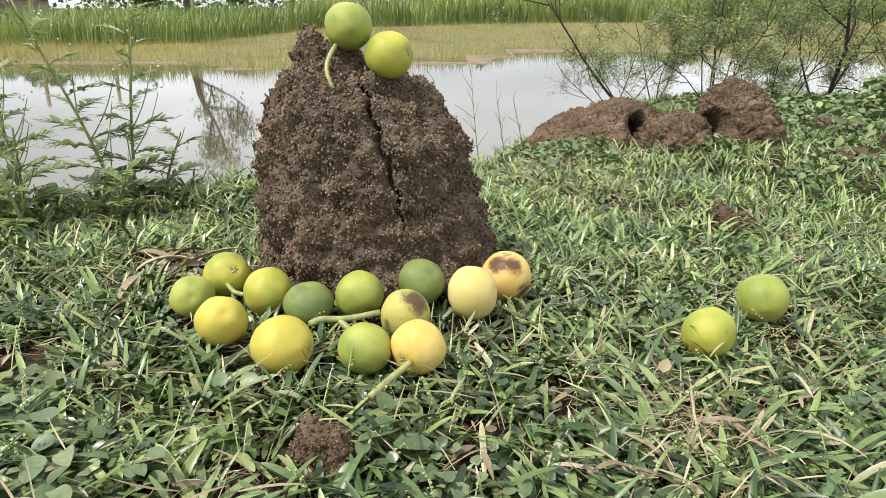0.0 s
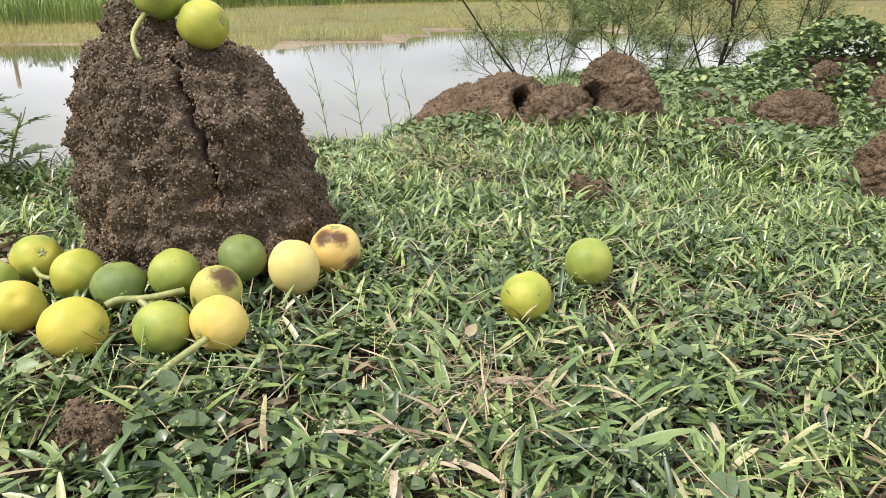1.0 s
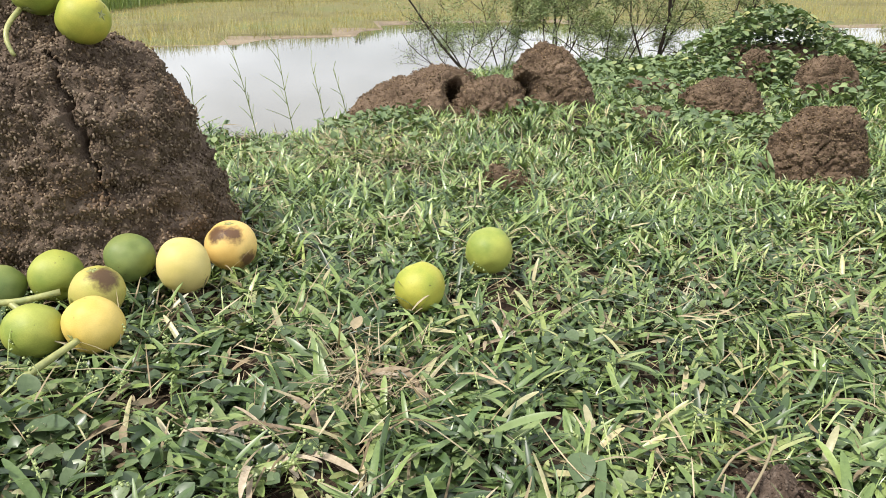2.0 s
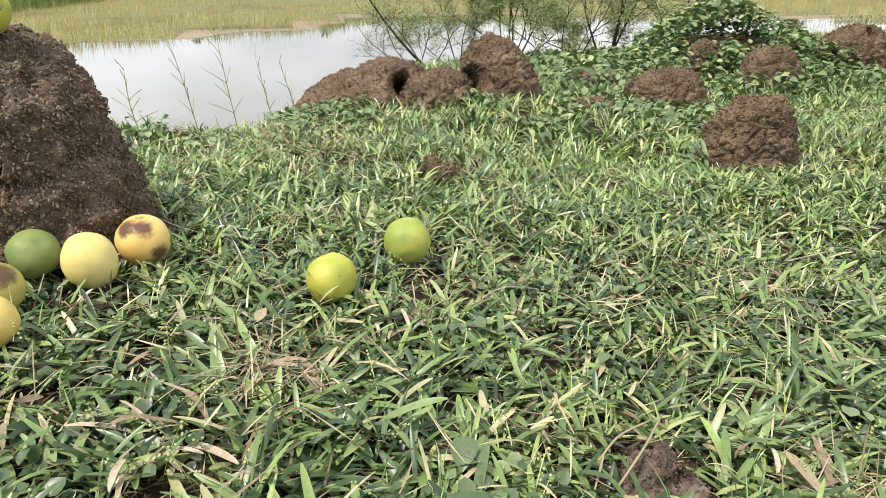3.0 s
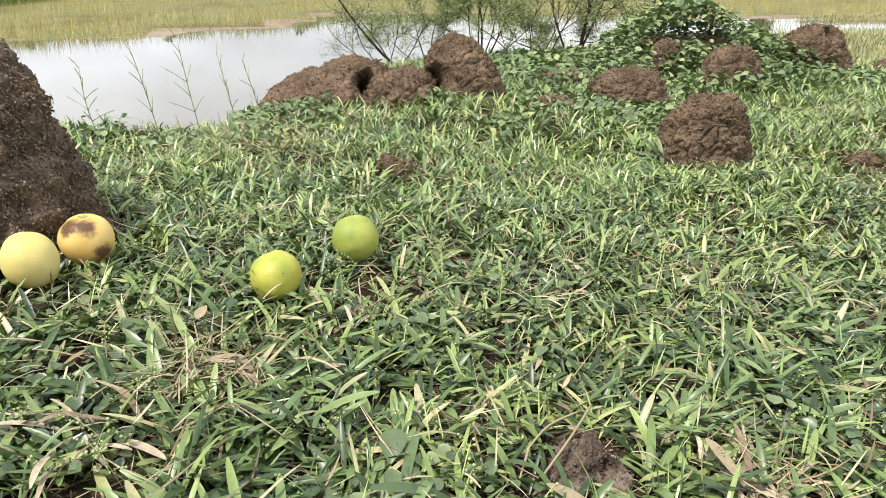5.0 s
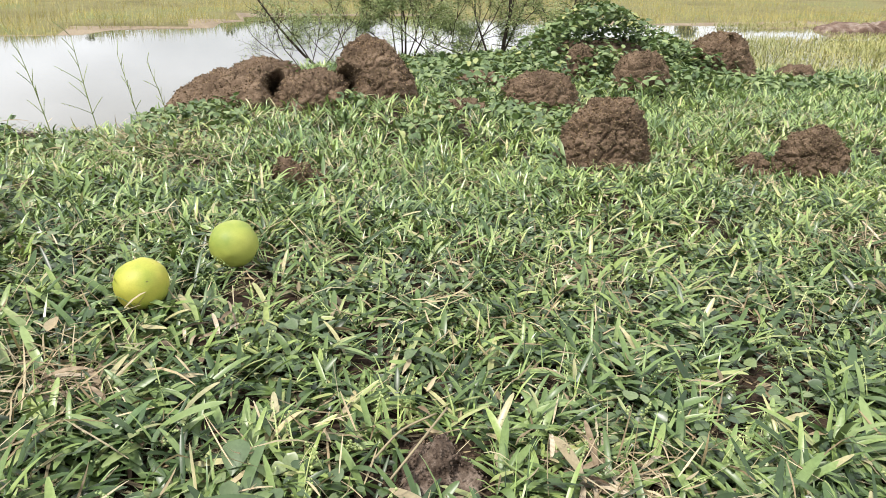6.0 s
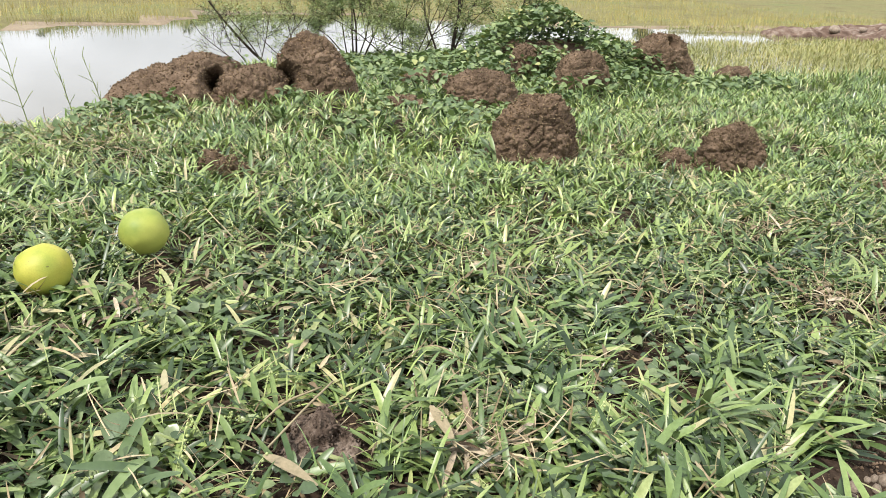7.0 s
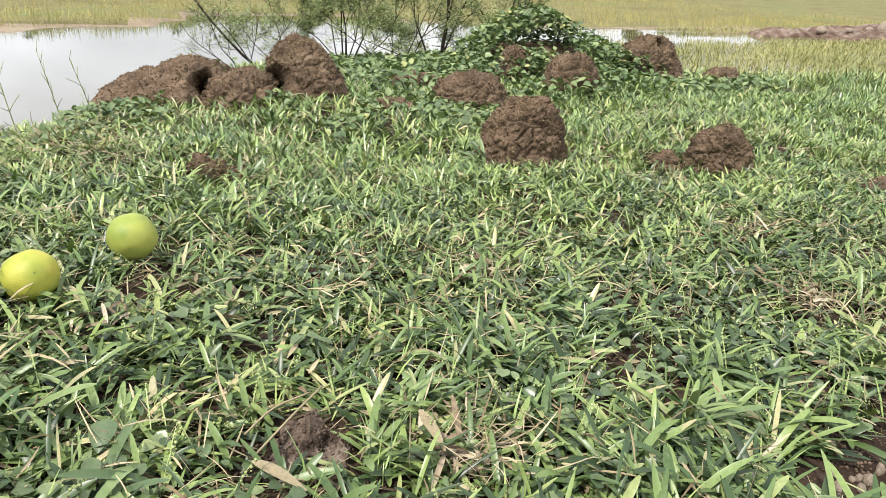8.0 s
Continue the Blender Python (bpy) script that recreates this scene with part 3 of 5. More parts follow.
small_mound(on_land(2.25, 0.98), 0.10, 0.07, 0.030, 13, "low dark soil patch in the grass", grains=700)
# the long burrowed ridge: three lumps that run together
RIDGE = [(0.13, 0.026, "noise"), (0.05, 0.014, "noise"), (0.030, 0.016, "cell"), (0.06, 0.010, "crack"), (0.014, 0.010, "cell"), (0.008, 0.003, "noise")]
small_mound((1.010, 2.32, -0.085), 0.150, 0.17, 0.215, 20, "brown earth mound, the dome of a burrowed ridge", RIDGE, n=240, rows=120, steep=2.1, holes=((0.885, 2.20, 0.005, 0.040, 0.16),), grains=6000, grain=(0.0012, 0.0034), tip=(-0.02, 0))
small_mound((0.555, 2.42, -0.14), 0.300, 0.24, 0.185, 21, "long brown earth ridge with a dark burrow hole", RIDGE, n=260, rows=110, steep=1.75, holes=((0.665, 2.25, 0.005, 0.040, 0.20),), grains=8000, grain=(0.0012, 0.0034), tip=(0.07, 0))
small_mound((0.785, 2.29, -0.12), 0.125, 0.15, 0.150, 22, "lump of brown earth beside a burrow hole", RIDGE, n=170, rows=80, grains=3000, grain=(0.0012, 0.0034))
# clods in the lawn
CLODL = [(0.03, 0.013, "noise"), (0.014, 0.008, "noise"), (0.007, 0.0035, "cell"), (0.003, 0.0012, "cell")]
small_mound(on_land(-0.108, 0.512), 0.035, 0.028, 0.043, 30, "dark brown crumbly clod of soil in the grass", CLODL, n=110, rows=60, grains=900, name="soil_clod", material=CLAY, grain=(0.0008, 0.002))
small_mound(on_land(0.588, 0.390), 0.038, 0.032, 0.027, 31, "grey-brown clod of dried soil in a bare patch", [(0.03, 0.016, "noise"), (0.016, 0.012, "cell"), (0.008, 0.006, "cell"), (0.004, 0.002, "noise")], n=150, rows=80, grains=1300, name="soil_clod", material=DRYCLAY, grain=(0.0006, 0.0018), holes=((0.602, 0.357, -0.065, 0.012, 0.025),))


# ---- fruit ----
def fruit_body(rx, ry, rz, seed):
    n, m = 40, 26
    V = []
    for i in range(m + 1):
        p = math.pi * i / m
        for j in range(n):
            t = 2 * math.pi * j / n
            d = Vector((math.sin(p) * math.cos(t), math.sin(p) * math.sin(t), math.cos(p)))
            k = 1 + 0.055 * noise.noise(d * 1.3 + Vector((seed * 1.7, 0, 0))) + 0.016 * noise.noise(d * 3.5 + Vector((0, seed * 2.3, 0)))
            k *= 1 - 0.10 * math.exp(-((p) / 0.22) ** 2) - 0.04 * math.exp(-((math.pi - p) / 0.25) ** 2)
            V.append((rx * k * d.x, ry * k * d.y, rz * k * d.z))
    F = [(i * n + j, (i + 1) * n + j, (i + 1) * n + (j + 1) % n, i * n + (j + 1) % n) for i in range(m) for j in range(n)]
    return np.array(V), np.array(F)


def fruit(at, r, skin, seed, label, turn=(0, 0, 0), squash=1.0, calyx=True):
    """Round citrus-like fruit; its own z axis points to the stalk end."""
    ob = thing("fruit", at, label, "fruit", "heap of fruit", turn)
    rind = part("rind", fruit_body(r, r, r * squash, seed), skin, ob)
    if calyx:
        c = []
        for k in range(5):
            a = k * 1.2566
            c.append(tube(smooth_path([(0, 0, r * squash * 0.90), (0.004 * math.cos(a), 0.004 * math.sin(a), r * squash * 0.925), (0.0075 * math.cos(a), 0.0075 * math.sin(a), r * squash * 0.915)], 4), [0.0022, 0.0018, 0.0014, 0.0008], 5))
        part("calyx", joined(*c), STALK, rind, "pale green star-shaped calyx")
    return ob


def stalk(ob, points, r0, r1, label="pale green stalk"):
    inv = ob.matrix_world.inverted()
    P = smooth_path([tuple(inv @ Vector(p)) for p in points], 10)
    part("stalk", tube(P, np.linspace(r0, r1, 10), 8), STALK, ob, label)


Z0 = 0.012
fruit((-0.130, 0.985, 0.336), 0.0325, GREEN, 1, "green fruit with a hanging stalk on the mound top", (150, 20, 0))
top_fruit = bpy.data.objects["fruit"]
stalk(top_fruit, [(-0.146, 0.965, 0.312), (-0.152, 0.945, 0.300), (-0.156, 0.928, 0.286), (-0.150, 0.918, 0.270), (-0.144, 0.914, 0.260)], 0.0034, 0.0026)
fruit((-0.074, 0.968, 0.299), 0.0318, LIME, 2, "yellow-green fruit lying on the mound top", (80, 0, 60), 1.06)
fruit((-0.320, 0.800, Z0), 0.028, GREEN, 3, "small green fruit at the edge of the heap", (70, 0, 20), 1.0, False)
f4 = fruit((-0.293, 0.862, 0.018), 0.0312, LIME, 4, "yellow-green fruit against the mound", (60, 0, 40))
stalk(f4, [(-0.285, 0.832, 0.016), (-0.272, 0.815, 0.012), (-0.255, 0.806, 0.012)], 0.003, 0.003)
fruit((-0.228, 0.818, Z0), 0.0318, LIME, 5, "yellow-green fruit in the heap", (95, 0, 80), 0.97, False)
fruit((-0.261, 0.728, Z0), 0.0300, YELLOW, 6, "smooth yellow fruit on the grass", (40, 30, 0), 1.05, False)
fruit((-0.169, 0.783, 0.010), 0.0318, DARKGREEN, 7, "dark green fruit, slightly flattened", (10, 0, 0), 0.84, False)
fruit((-0.106, 0.795, 0.017), 0.0308, GREEN, 8, "light green fruit in the heap", (120, 0, 30), 1.0, False)
fruit((-0.176, 0.668, Z0), 0.0325, YELLOW, 9, "large yellow fruit in front of the heap", (90, 0, 75), 1.06)
f10 = fruit((-0.085, 0.664, 0.010), 0.0300, GREEN, 10, "green fruit with a bent stalk", (-50, 10, 0), 0.93)
stalk(f10, [(-0.1492, 0.69, 0.0258), (-0.1421, 0.694, 0.0301), (-0.1313, 0.698, 0.0303), (-0.1165, 0.7, 0.0259), (-0.0927, 0.706, 0.0287), (-0.0729, 0.715, 0.0295)], 0.0042, 0.0036)
stalk(f10, [(-0.1178, 0.7, 0.0266), (-0.1095, 0.694, 0.0224), (-0.1029, 0.69, 0.0166)], 0.0036, 0.0042)
fruit((-0.045, 0.742, 0.014), 0.0298, SPOTTED, 11, "yellow fruit with a brown bruised patch")
f12 = fruit((-0.027, 0.664, Z0), 0.0305, RIPE, 12, "ripe yellow fruit with a long straight stalk", (96, 0, -32), 0.96)
stalk(f12, [(-0.034, 0.634, 0.010), (-0.042, 0.622, 0.008), (-0.056, 0.605, 0.004), (-0.072, 0.584, -0.002)], 0.0034, 0.0042)
fruit((-0.028, 0.822, 0.024), 0.0308, DARKGREEN, 13, "dark green fruit leaning on the mound", (30, 40, 0), 0.88, False)
fruit((0.038, 0.806, 0.014), 0.0318, PALE, 14, "pale yellow egg-shaped fruit", (6, -10, 0), 1.14, False)
f15 = fruit((0.087, 0.872, 0.012), 0.0338, SCORCHED, 15, "orange-yellow fruit with dark scorched patches")
stalk(f15, [(0.104, 0.850, -0.014), (0.112, 0.838, -0.022), (0.116, 0.826, -0.026)], 0.0032, 0.0036)
fruit((0.440, 0.860, -0.016), 0.0335, GREEN, 16, "light green fruit alone in the grass", (-60, 20, 0), 1.0, False)
fruit((0.326, 0.754, -0.016), 0.0325, LIME, 17, "yellow-green fruit sunk in the grass", (-30, 0, 20), 0.98, False)

# ---- distance: reeds, golden grass, trees ----
def standing(x, y, base, h, w, lift=1.35, spread_=0.2, droop=0.5, segs=3, fold=0):
    n = len(x)
    return ribbons(np.stack([x, y, base], 1), rng.uniform(0, 6.28, n), h, w, lift + rng.normal(0, spread_, n), rng.uniform(0, droop, n), segs, fold)


def reed_row(x):
    return np.interp(x, [-30, -9, -6, -4.8, -4.2, -3.4, 2.6, 40], [12.0, 12.6, 13.0, 13.8, 15.0, 19.0, 26.0, 32.0])


n = 34000
x = np.concatenate([rng.uniform(-17, -3, 18000), rng.uniform(-3.4, 24, 16000)])
y = reed_row(x) + rng.uniform(0, 1, n) ** 1.5 * 5
tall = (0.32 + 0.042 * (y - 9)) * rng.uniform(0.6, 1.15, n) * (0.75 + 0.5 * soft_noise(x, y, 0.9, 8))
tagged(part("reed_bed", standing(x, y, land(x, y), tall, rng.uniform(0.010, 0.026, n) * (y / 13), 1.4, 0.2, 0.9, 2), REED), "dense row of tall green reeds on the far bank", "reeds", kind="stuff")

n = 64000
x = rng.uniform(-12, 16, n)
f0 = far_bank(x)
y = f0 + np.where(x < -1.0, 0.05, 0.55) + rng.uniform(0, 1, n) ** 1.3 * np.maximum(reed_row(x) - f0, 2.0)
ok = soft_noise(x, y, 1.3, 9) + 0.5 * soft_noise(x, y, 0.4, 10) > 0.42
x, y = x[ok], y[ok]
n = len(x)
tagged(part("golden_grass", standing(x, y, land(x, y), rng.uniform(0.07, 0.20, n) * (0.5 + 0.9 * soft_noise(x, y, 1.1, 14)), rng.uniform(0.005, 0.013, n), 1.0, 0.45, 1.2, 1), GOLD), "dry golden grass covering the far bank", "grass", kind="stuff")

n = 170000
x = rng.uniform(2.8, 14, n)
y = rng.uniform(1.5, 10.5, n)
ok = (y > near_bank(x) - 1.1 * rng.uniform(0, 1, n) ** 1.6) & (y < far_bank(x) + 0.6) & (soft_noise(x, y, 0.7, 11) + 0.4 * soft_noise(x, y, 0.2, 12) > 0.22 + 0.30 * smooth_step(y, 6.0, 7.8))
x, y = x[ok], y[ok]
n = len(x)
tagged(part("marsh_grass", standing(x, y, np.maximum(land(x, y), WATER_Z - 0.05), rng.uniform(0.03, 0.105, n), rng.uniform(0.004, 0.010, n), 0.7, 0.4, 1.3, 2), MARSH), "yellowish marsh grass standing in shallow water", "grass", kind="stuff")


def branch_paths(start, direction, length, r, depth, gen, out, kids=4, wild=0.5, shrink=0.6):
    """Grow a limb and its side limbs; out collects (points, radius, depth)."""
    P, d, p = [np.array(start, float)], np.array(direction, float), np.array(start, float)
    d /= np.linalg.norm(d)
    steps = 6
    for _ in range(steps):
        d = d + gen.normal(0, wild * 0.22, 3) + np.array([0, 0, 0.03])
        d /= np.linalg.norm(d)
        p = p + d * length / steps
        P.append(p.copy())
    out.append((np.array(P), r, depth))
    if depth > 0:
        for k in range(kids):
            q = gen.uniform(0.25, 1.0)
            i = min(int(q * steps), steps - 1)
            side = gen.normal(0, 1, 3)
            side -= side.dot(d) * d
            side /= np.linalg.norm(side)
            nd = d * gen.uniform(0.4, 0.9) + side * gen.uniform(0.6, 1.0) + np.array([0, 0, 0.15])
            branch_paths(P[i] + (P[i + 1] - P[i]) * (q * steps - i if q < 1 else 1), nd, length * shrink * gen.uniform(0.7, 1.15), r * 0.55, depth - 1, gen, out, kids, wild, shrink)


def tree(at, height, seed, label, crown=900, leaf=0.16):
    g = np.random.default_rng(seed)
    out = []
    branch_paths((0, 0, -0.1), (g.normal(0, 0.08), g.normal(0, 0.08), 1), height * 0.55, height * 0.022, 3, g, out, 4, 0.45, 0.62)
    ob = thing("tree", at, label, "tree", "trees beyond the pond")
    part("trunk", tube(out[0][0], np.linspace(out[0][1] * 1.3, out[0][1] * 0.6, 7), 8), BARK, ob)
    part("limbs", joined(*[tube(p, np.linspace(r, r * 0.4, 7), 5) for p, r, d in out[1:] if d > 0]), BARK, ob)
    tips = np.concatenate([p[2:] for p, r, d in out if d < 2])
    k = g.integers(0, len(tips), crown)
    pos = tips[k] + g.normal(0, height * 0.035, (crown, 3))
    part("crown", scatter(leaflet(0.6), pos, g.uniform(0, 6.3, crown), g.uniform(-1, 1, crown), g.uniform(-1, 1, crown), g.uniform(0.6, 1.3, crown) * leaf), TREE_LEAF, ob)
    return ob


for k, (x, y, h, c) in enumerate([(-6.2, 17.5, 3.6, 2600), (-17, 30, 3.0, 1300), (-13.5, 33, 2.6, 1300), (-20.5, 34, 3.4, 1300), (-10, 37, 2.8, 1300), (-4.5, 46, 3.2, 1200), (3, 50, 3.2, 1200), (12, 52, 3.6, 1200), (22, 48, 3.6, 1200), (32, 42, 3.4, 1200)]):
    tree((x, y, float(land(x, y))), h, 60 + k, "thin half-bare tree beyond the reeds" if k == 0 else "dark leafy tree far beyond the pond", c, 0.085 if k == 0 else 0.30)


def box(sx, sy, sz, at=(0, 0, 0)):
    bm = bmesh.new()
    bmesh.ops.create_cube(bm, size=1)
    for v in bm.verts:
        v.co = Vector((v.co.x * sx + at[0], v.co.y * sy + at[1], v.co.z * sz + at[2]))
    bmesh.ops.bevel(bm, geom=list(bm.edges), offset=min(sx, sy, sz) * 0.06, segments=1, affect="EDGES")
    bmesh.ops.triangulate(bm, faces=list(bm.faces))
    bm.verts.index_update()
    r = np.array([v.co[:] for v in bm.verts]), np.array([[v.index for v in f.verts] for f in bm.faces])
    bm.free()
    return r


n = 6500
x = rng.uniform(-45, 60, n)
y = 36 + 10 * soft_noise(x, 0 * x, 7.0, 15) + rng.normal(0, 1.0, n)
top = 0.5 + 1.9 * soft_noise(x, y, 3.0, 16) ** 1.5
pos = np.stack([x, y, land(x, y) + top * rng.uniform(0, 1, n) ** 0.8], 1)
tagged(part("far_hedge", scatter(leaflet(0.6), pos, rng.uniform(0, 6.3, n), rng.uniform(-1, 1, n), rng.uniform(-1, 1, n), rng.uniform(0.2, 0.5, n)), TREE_LEAF), "dark green bushes in a far hedgerow", "hedge", kind="stuff")

WALL = earth("weathered_wall", [(0.3, (0.22, 0.2, 0.18)), (0.7, (0.34, 0.32, 0.29))], 2, 20)
ROOF = earth("rusty_roof", [(0.3, (0.14, 0.11, 0.10)), (0.7, (0.22, 0.18, 0.16))], 2, 20)
shed = thing("shed", (-15.3, 25.5, -0.15), "small grey shed with a dark sheet roof", "shed")
part("wall", box(2.0, 1.6, 0.8, (0, 0, 0.4)), WALL, shed, smooth=False)
part("roof", box(2.3, 1.9, 0.14, (0, 0, 0.87)), ROOF, shed, smooth=False)
part("door", box(0.5, 0.06, 0.65, (0.3, -0.82, 0.325)), ROOF, shed, "dark doorway board", smooth=False)
for x, y in ((-9.6, 20.5), (-7.3, 21.0), (-11.2, 19.6)):
    tagged(part("wooden_post", tube(smooth_path([(x, y, -0.3), (x + 0.05, y, 0.6), (x + 0.02, y, 1.6)], 5), 0.05, 8), STRAW), "pale bare wooden post behind the reeds", "post", "posts behind the reeds")

# a reddish mud bank with stones at the far side of the marsh
REDMUD = earth("red_mud", [(0.3, (0.085, 0.055, 0.040)), (0.5, (0.15, 0.10, 0.075)), (0.7, (0.34, 0.28, 0.23))], 5, 30)
for k, (x, y, r, h) in enumerate([(10.4, 8.0, 1.4, 0.12), (12.2, 8.3, 1.4, 0.16), (10.2, 6.9, 0.8, 0.09), (11.6, 7.3, 1.2, 0.10)]):
    small_mound((x, y, -0.36), r, 0.45, h, 70 + k, "low reddish mud bank at the water", [(0.5, 0.07, "noise"), (0.16, 0.05, "noise"), (0.06, 0.03, "noise")], n=110, rows=30, grains=0, name="mud_bank", material=REDMUD)
for k, (x, y, r) in enumerate([(11.9, 7.9, 0.20), (12.25, 7.95, 0.15), (11.3, 7.8, 0.07), (10.6, 7.6, 0.06), (9.9, 7.5, 0.06), (11.0, 7.1, 0.05), (10.1, 7.7, 0.09)]):
    VF = crumble(fruit_body(r, r * 0.8, r * 0.7, k + 5)[0], np.zeros((27 * 40, 3)), k, []), fruit_body(r, r, r, 1)[1]
    ob = tagged(part("stone", VF, STONE), "pale stone on the reddish mud bank", "stone", "stones on the mud bank")
    ob.location = (x, y, -0.235)

# ---- shrubs at the water's edge ----
def shrub(at, stems, seed, label, leaves, leaf=0.014, name="thorn_shrub", depth=3, kids=4, bare=0.15):
    g = np.random.default_rng(seed)
    ob = thing(name, at, label, "shrub", "shrubs on the pond bank")
    twigs, tips = [], []
    for dx, dy, dz, length, r in stems:
        out = []
        branch_paths((g.normal(0, 0.02), g.normal(0, 0.02), -0.05), (dx, dy, dz), length, r, depth, g, out, kids, 0.5, 0.52)
        part("stem", tube(out[0][0], np.linspace(r * 1.2, r * 0.5, 7), 6), BARK, ob)
        twigs += [tube(p, np.linspace(q, q * 0.45, 7), 4) for p, q, d in out[1:]]
        tips += [p[int(7 * bare):] for p, q, d in out[1:]]
    tagged(part("twigwork", joined(*twigs), BARK, ob), kind="stuff")
    tips = np.concatenate(tips)
    k = g.integers(0, len(tips), leaves)
    pos = tips[k] + g.normal(0, leaf * 1.1, (leaves, 3))
    tagged(part("foliage", scatter(leaflet(0.42), pos, g.uniform(0, 6.3, leaves), g.uniform(-0.7, 0.7, leaves), g.uniform(-0.8, 0.8, leaves), g.uniform(0.6, 1.4, leaves) * leaf), THORN_LEAF, ob), kind="stuff")
    return ob


shrub((1.15, 4.42, -0.20), [(-0.85, 0.1, 0.62, 0.85, 0.008), (-0.5, 0.2, 0.5, 0.45, 0.004)], 1, "leaning bare thorn branch with sparse small leaves", 900, 0.018)
shrub((1.72, 4.45, -0.22), [(-0.25, 0, 1, 0.75, 0.005), (0.05, 0.1, 1, 0.85, 0.006), (0.35, 0, 1, 0.75, 0.005), (-0.7, 0.1, 0.6, 0.55, 0.004), (0.8, 0, 0.5, 0.5, 0.004), (-0.4, -0.2, 0.9, 0.6, 0.004), (0.5, -0.1, 0.9, 0.7, 0.004)], 2, "feathery green thorn shrub on the bank", 20000, 0.018)
shrub((1.40, 4.55, -0.25), [(-0.3, 0, 0.9, 0.6, 0.004), (0.3, 0, 0.9, 0.55, 0.004), (-0.9, 0, 0.4, 0.5, 0.003), (0.1, -0.2, 0.8, 0.5, 0.003)], 5, "low wispy thorn shrub at the water", 6000, 0.017)
shrub((2.20, 4.10, -0.18), [(0.04, 0, 1, 1.1, 0.011), (-0.3, 0.1, 1, 0.7, 0.006), (0.5, 0.1, 0.9, 0.8, 0.006), (-0.8, 0, 0.5, 0.5, 0.004)], 3, "dark-stemmed thorn shrub with fine leaves", 9000, 0.018)
shrub((2.75, 4.2, -0.18), [(0.1, 0, 1, 0.8, 0.006), (-0.4, 0, 1, 0.7, 0.005), (0.5, 0, 0.8, 0.75, 0.005), (-0.7, -0.1, 0.6, 0.6, 0.004), (0.2, -0.4, 0.9, 0.6, 0.004)], 4, "thin green thorn shrub on the bank", 11000, 0.018)

shrub((1.05, 4.25, -0.22), [(-0.9, 0, 0.35, 0.5, 0.003), (-0.5, -0.1, 0.6, 0.45, 0.003), (0.6, 0, 0.5, 0.5, 0.003), (0.1, -0.2, 0.8, 0.4, 0.003)], 6, "low tangle of thin twigs over the water", 2600, 0.013, kids=5)
shrub((1.95, 4.05, -0.20), [(-0.7, 0, 0.5, 0.6, 0.004), (0.6, 0, 0.6, 0.6, 0.004), (-0.2, -0.2, 0.9, 0.5, 0.003), (0.3, -0.2, 0.9, 0.55, 0.003)], 7, "low tangled thorn shrub behind the weeds", 7000, 0.015, kids=5)

# ---- flowering weeds at the left of the mound ----
def lobed_leaf(g, start, d, length):
    """A feathered leaf: a rib with narrow toothed lobes to both sides."""
    d = np.array(d, float) / np.linalg.norm(d)
    P, p, roots, heads, lens = [], np.array(start, float), [], [], []
    for i in range(7):
        P.append(p.copy())
        d = d + np.array([0, 0, -0.10])
        d /= np.linalg.norm(d)
        p = p + d * length / 6
    P = np.array(P)
    yaw = math.atan2(d[1], d[0])
    for i in range(1, 7):
        for s in (-1, 1):
            for o in (0, 0.5):
                q = P[i - 1] + (P[i] - P[i - 1]) * o
                roots.append(q)
                heads.append(yaw + s * g.uniform(0.6, 1.0))
                lens.append(length * 0.34 * math.sin(math.pi * min(1, (i + o) / 7.2)) * g.uniform(0.7, 1.1))
    roots.append(P[-1])
    heads.append(yaw)
    lens.append(length * 0.2)
    return P, np.array(roots), np.array(heads), np.array(lens)


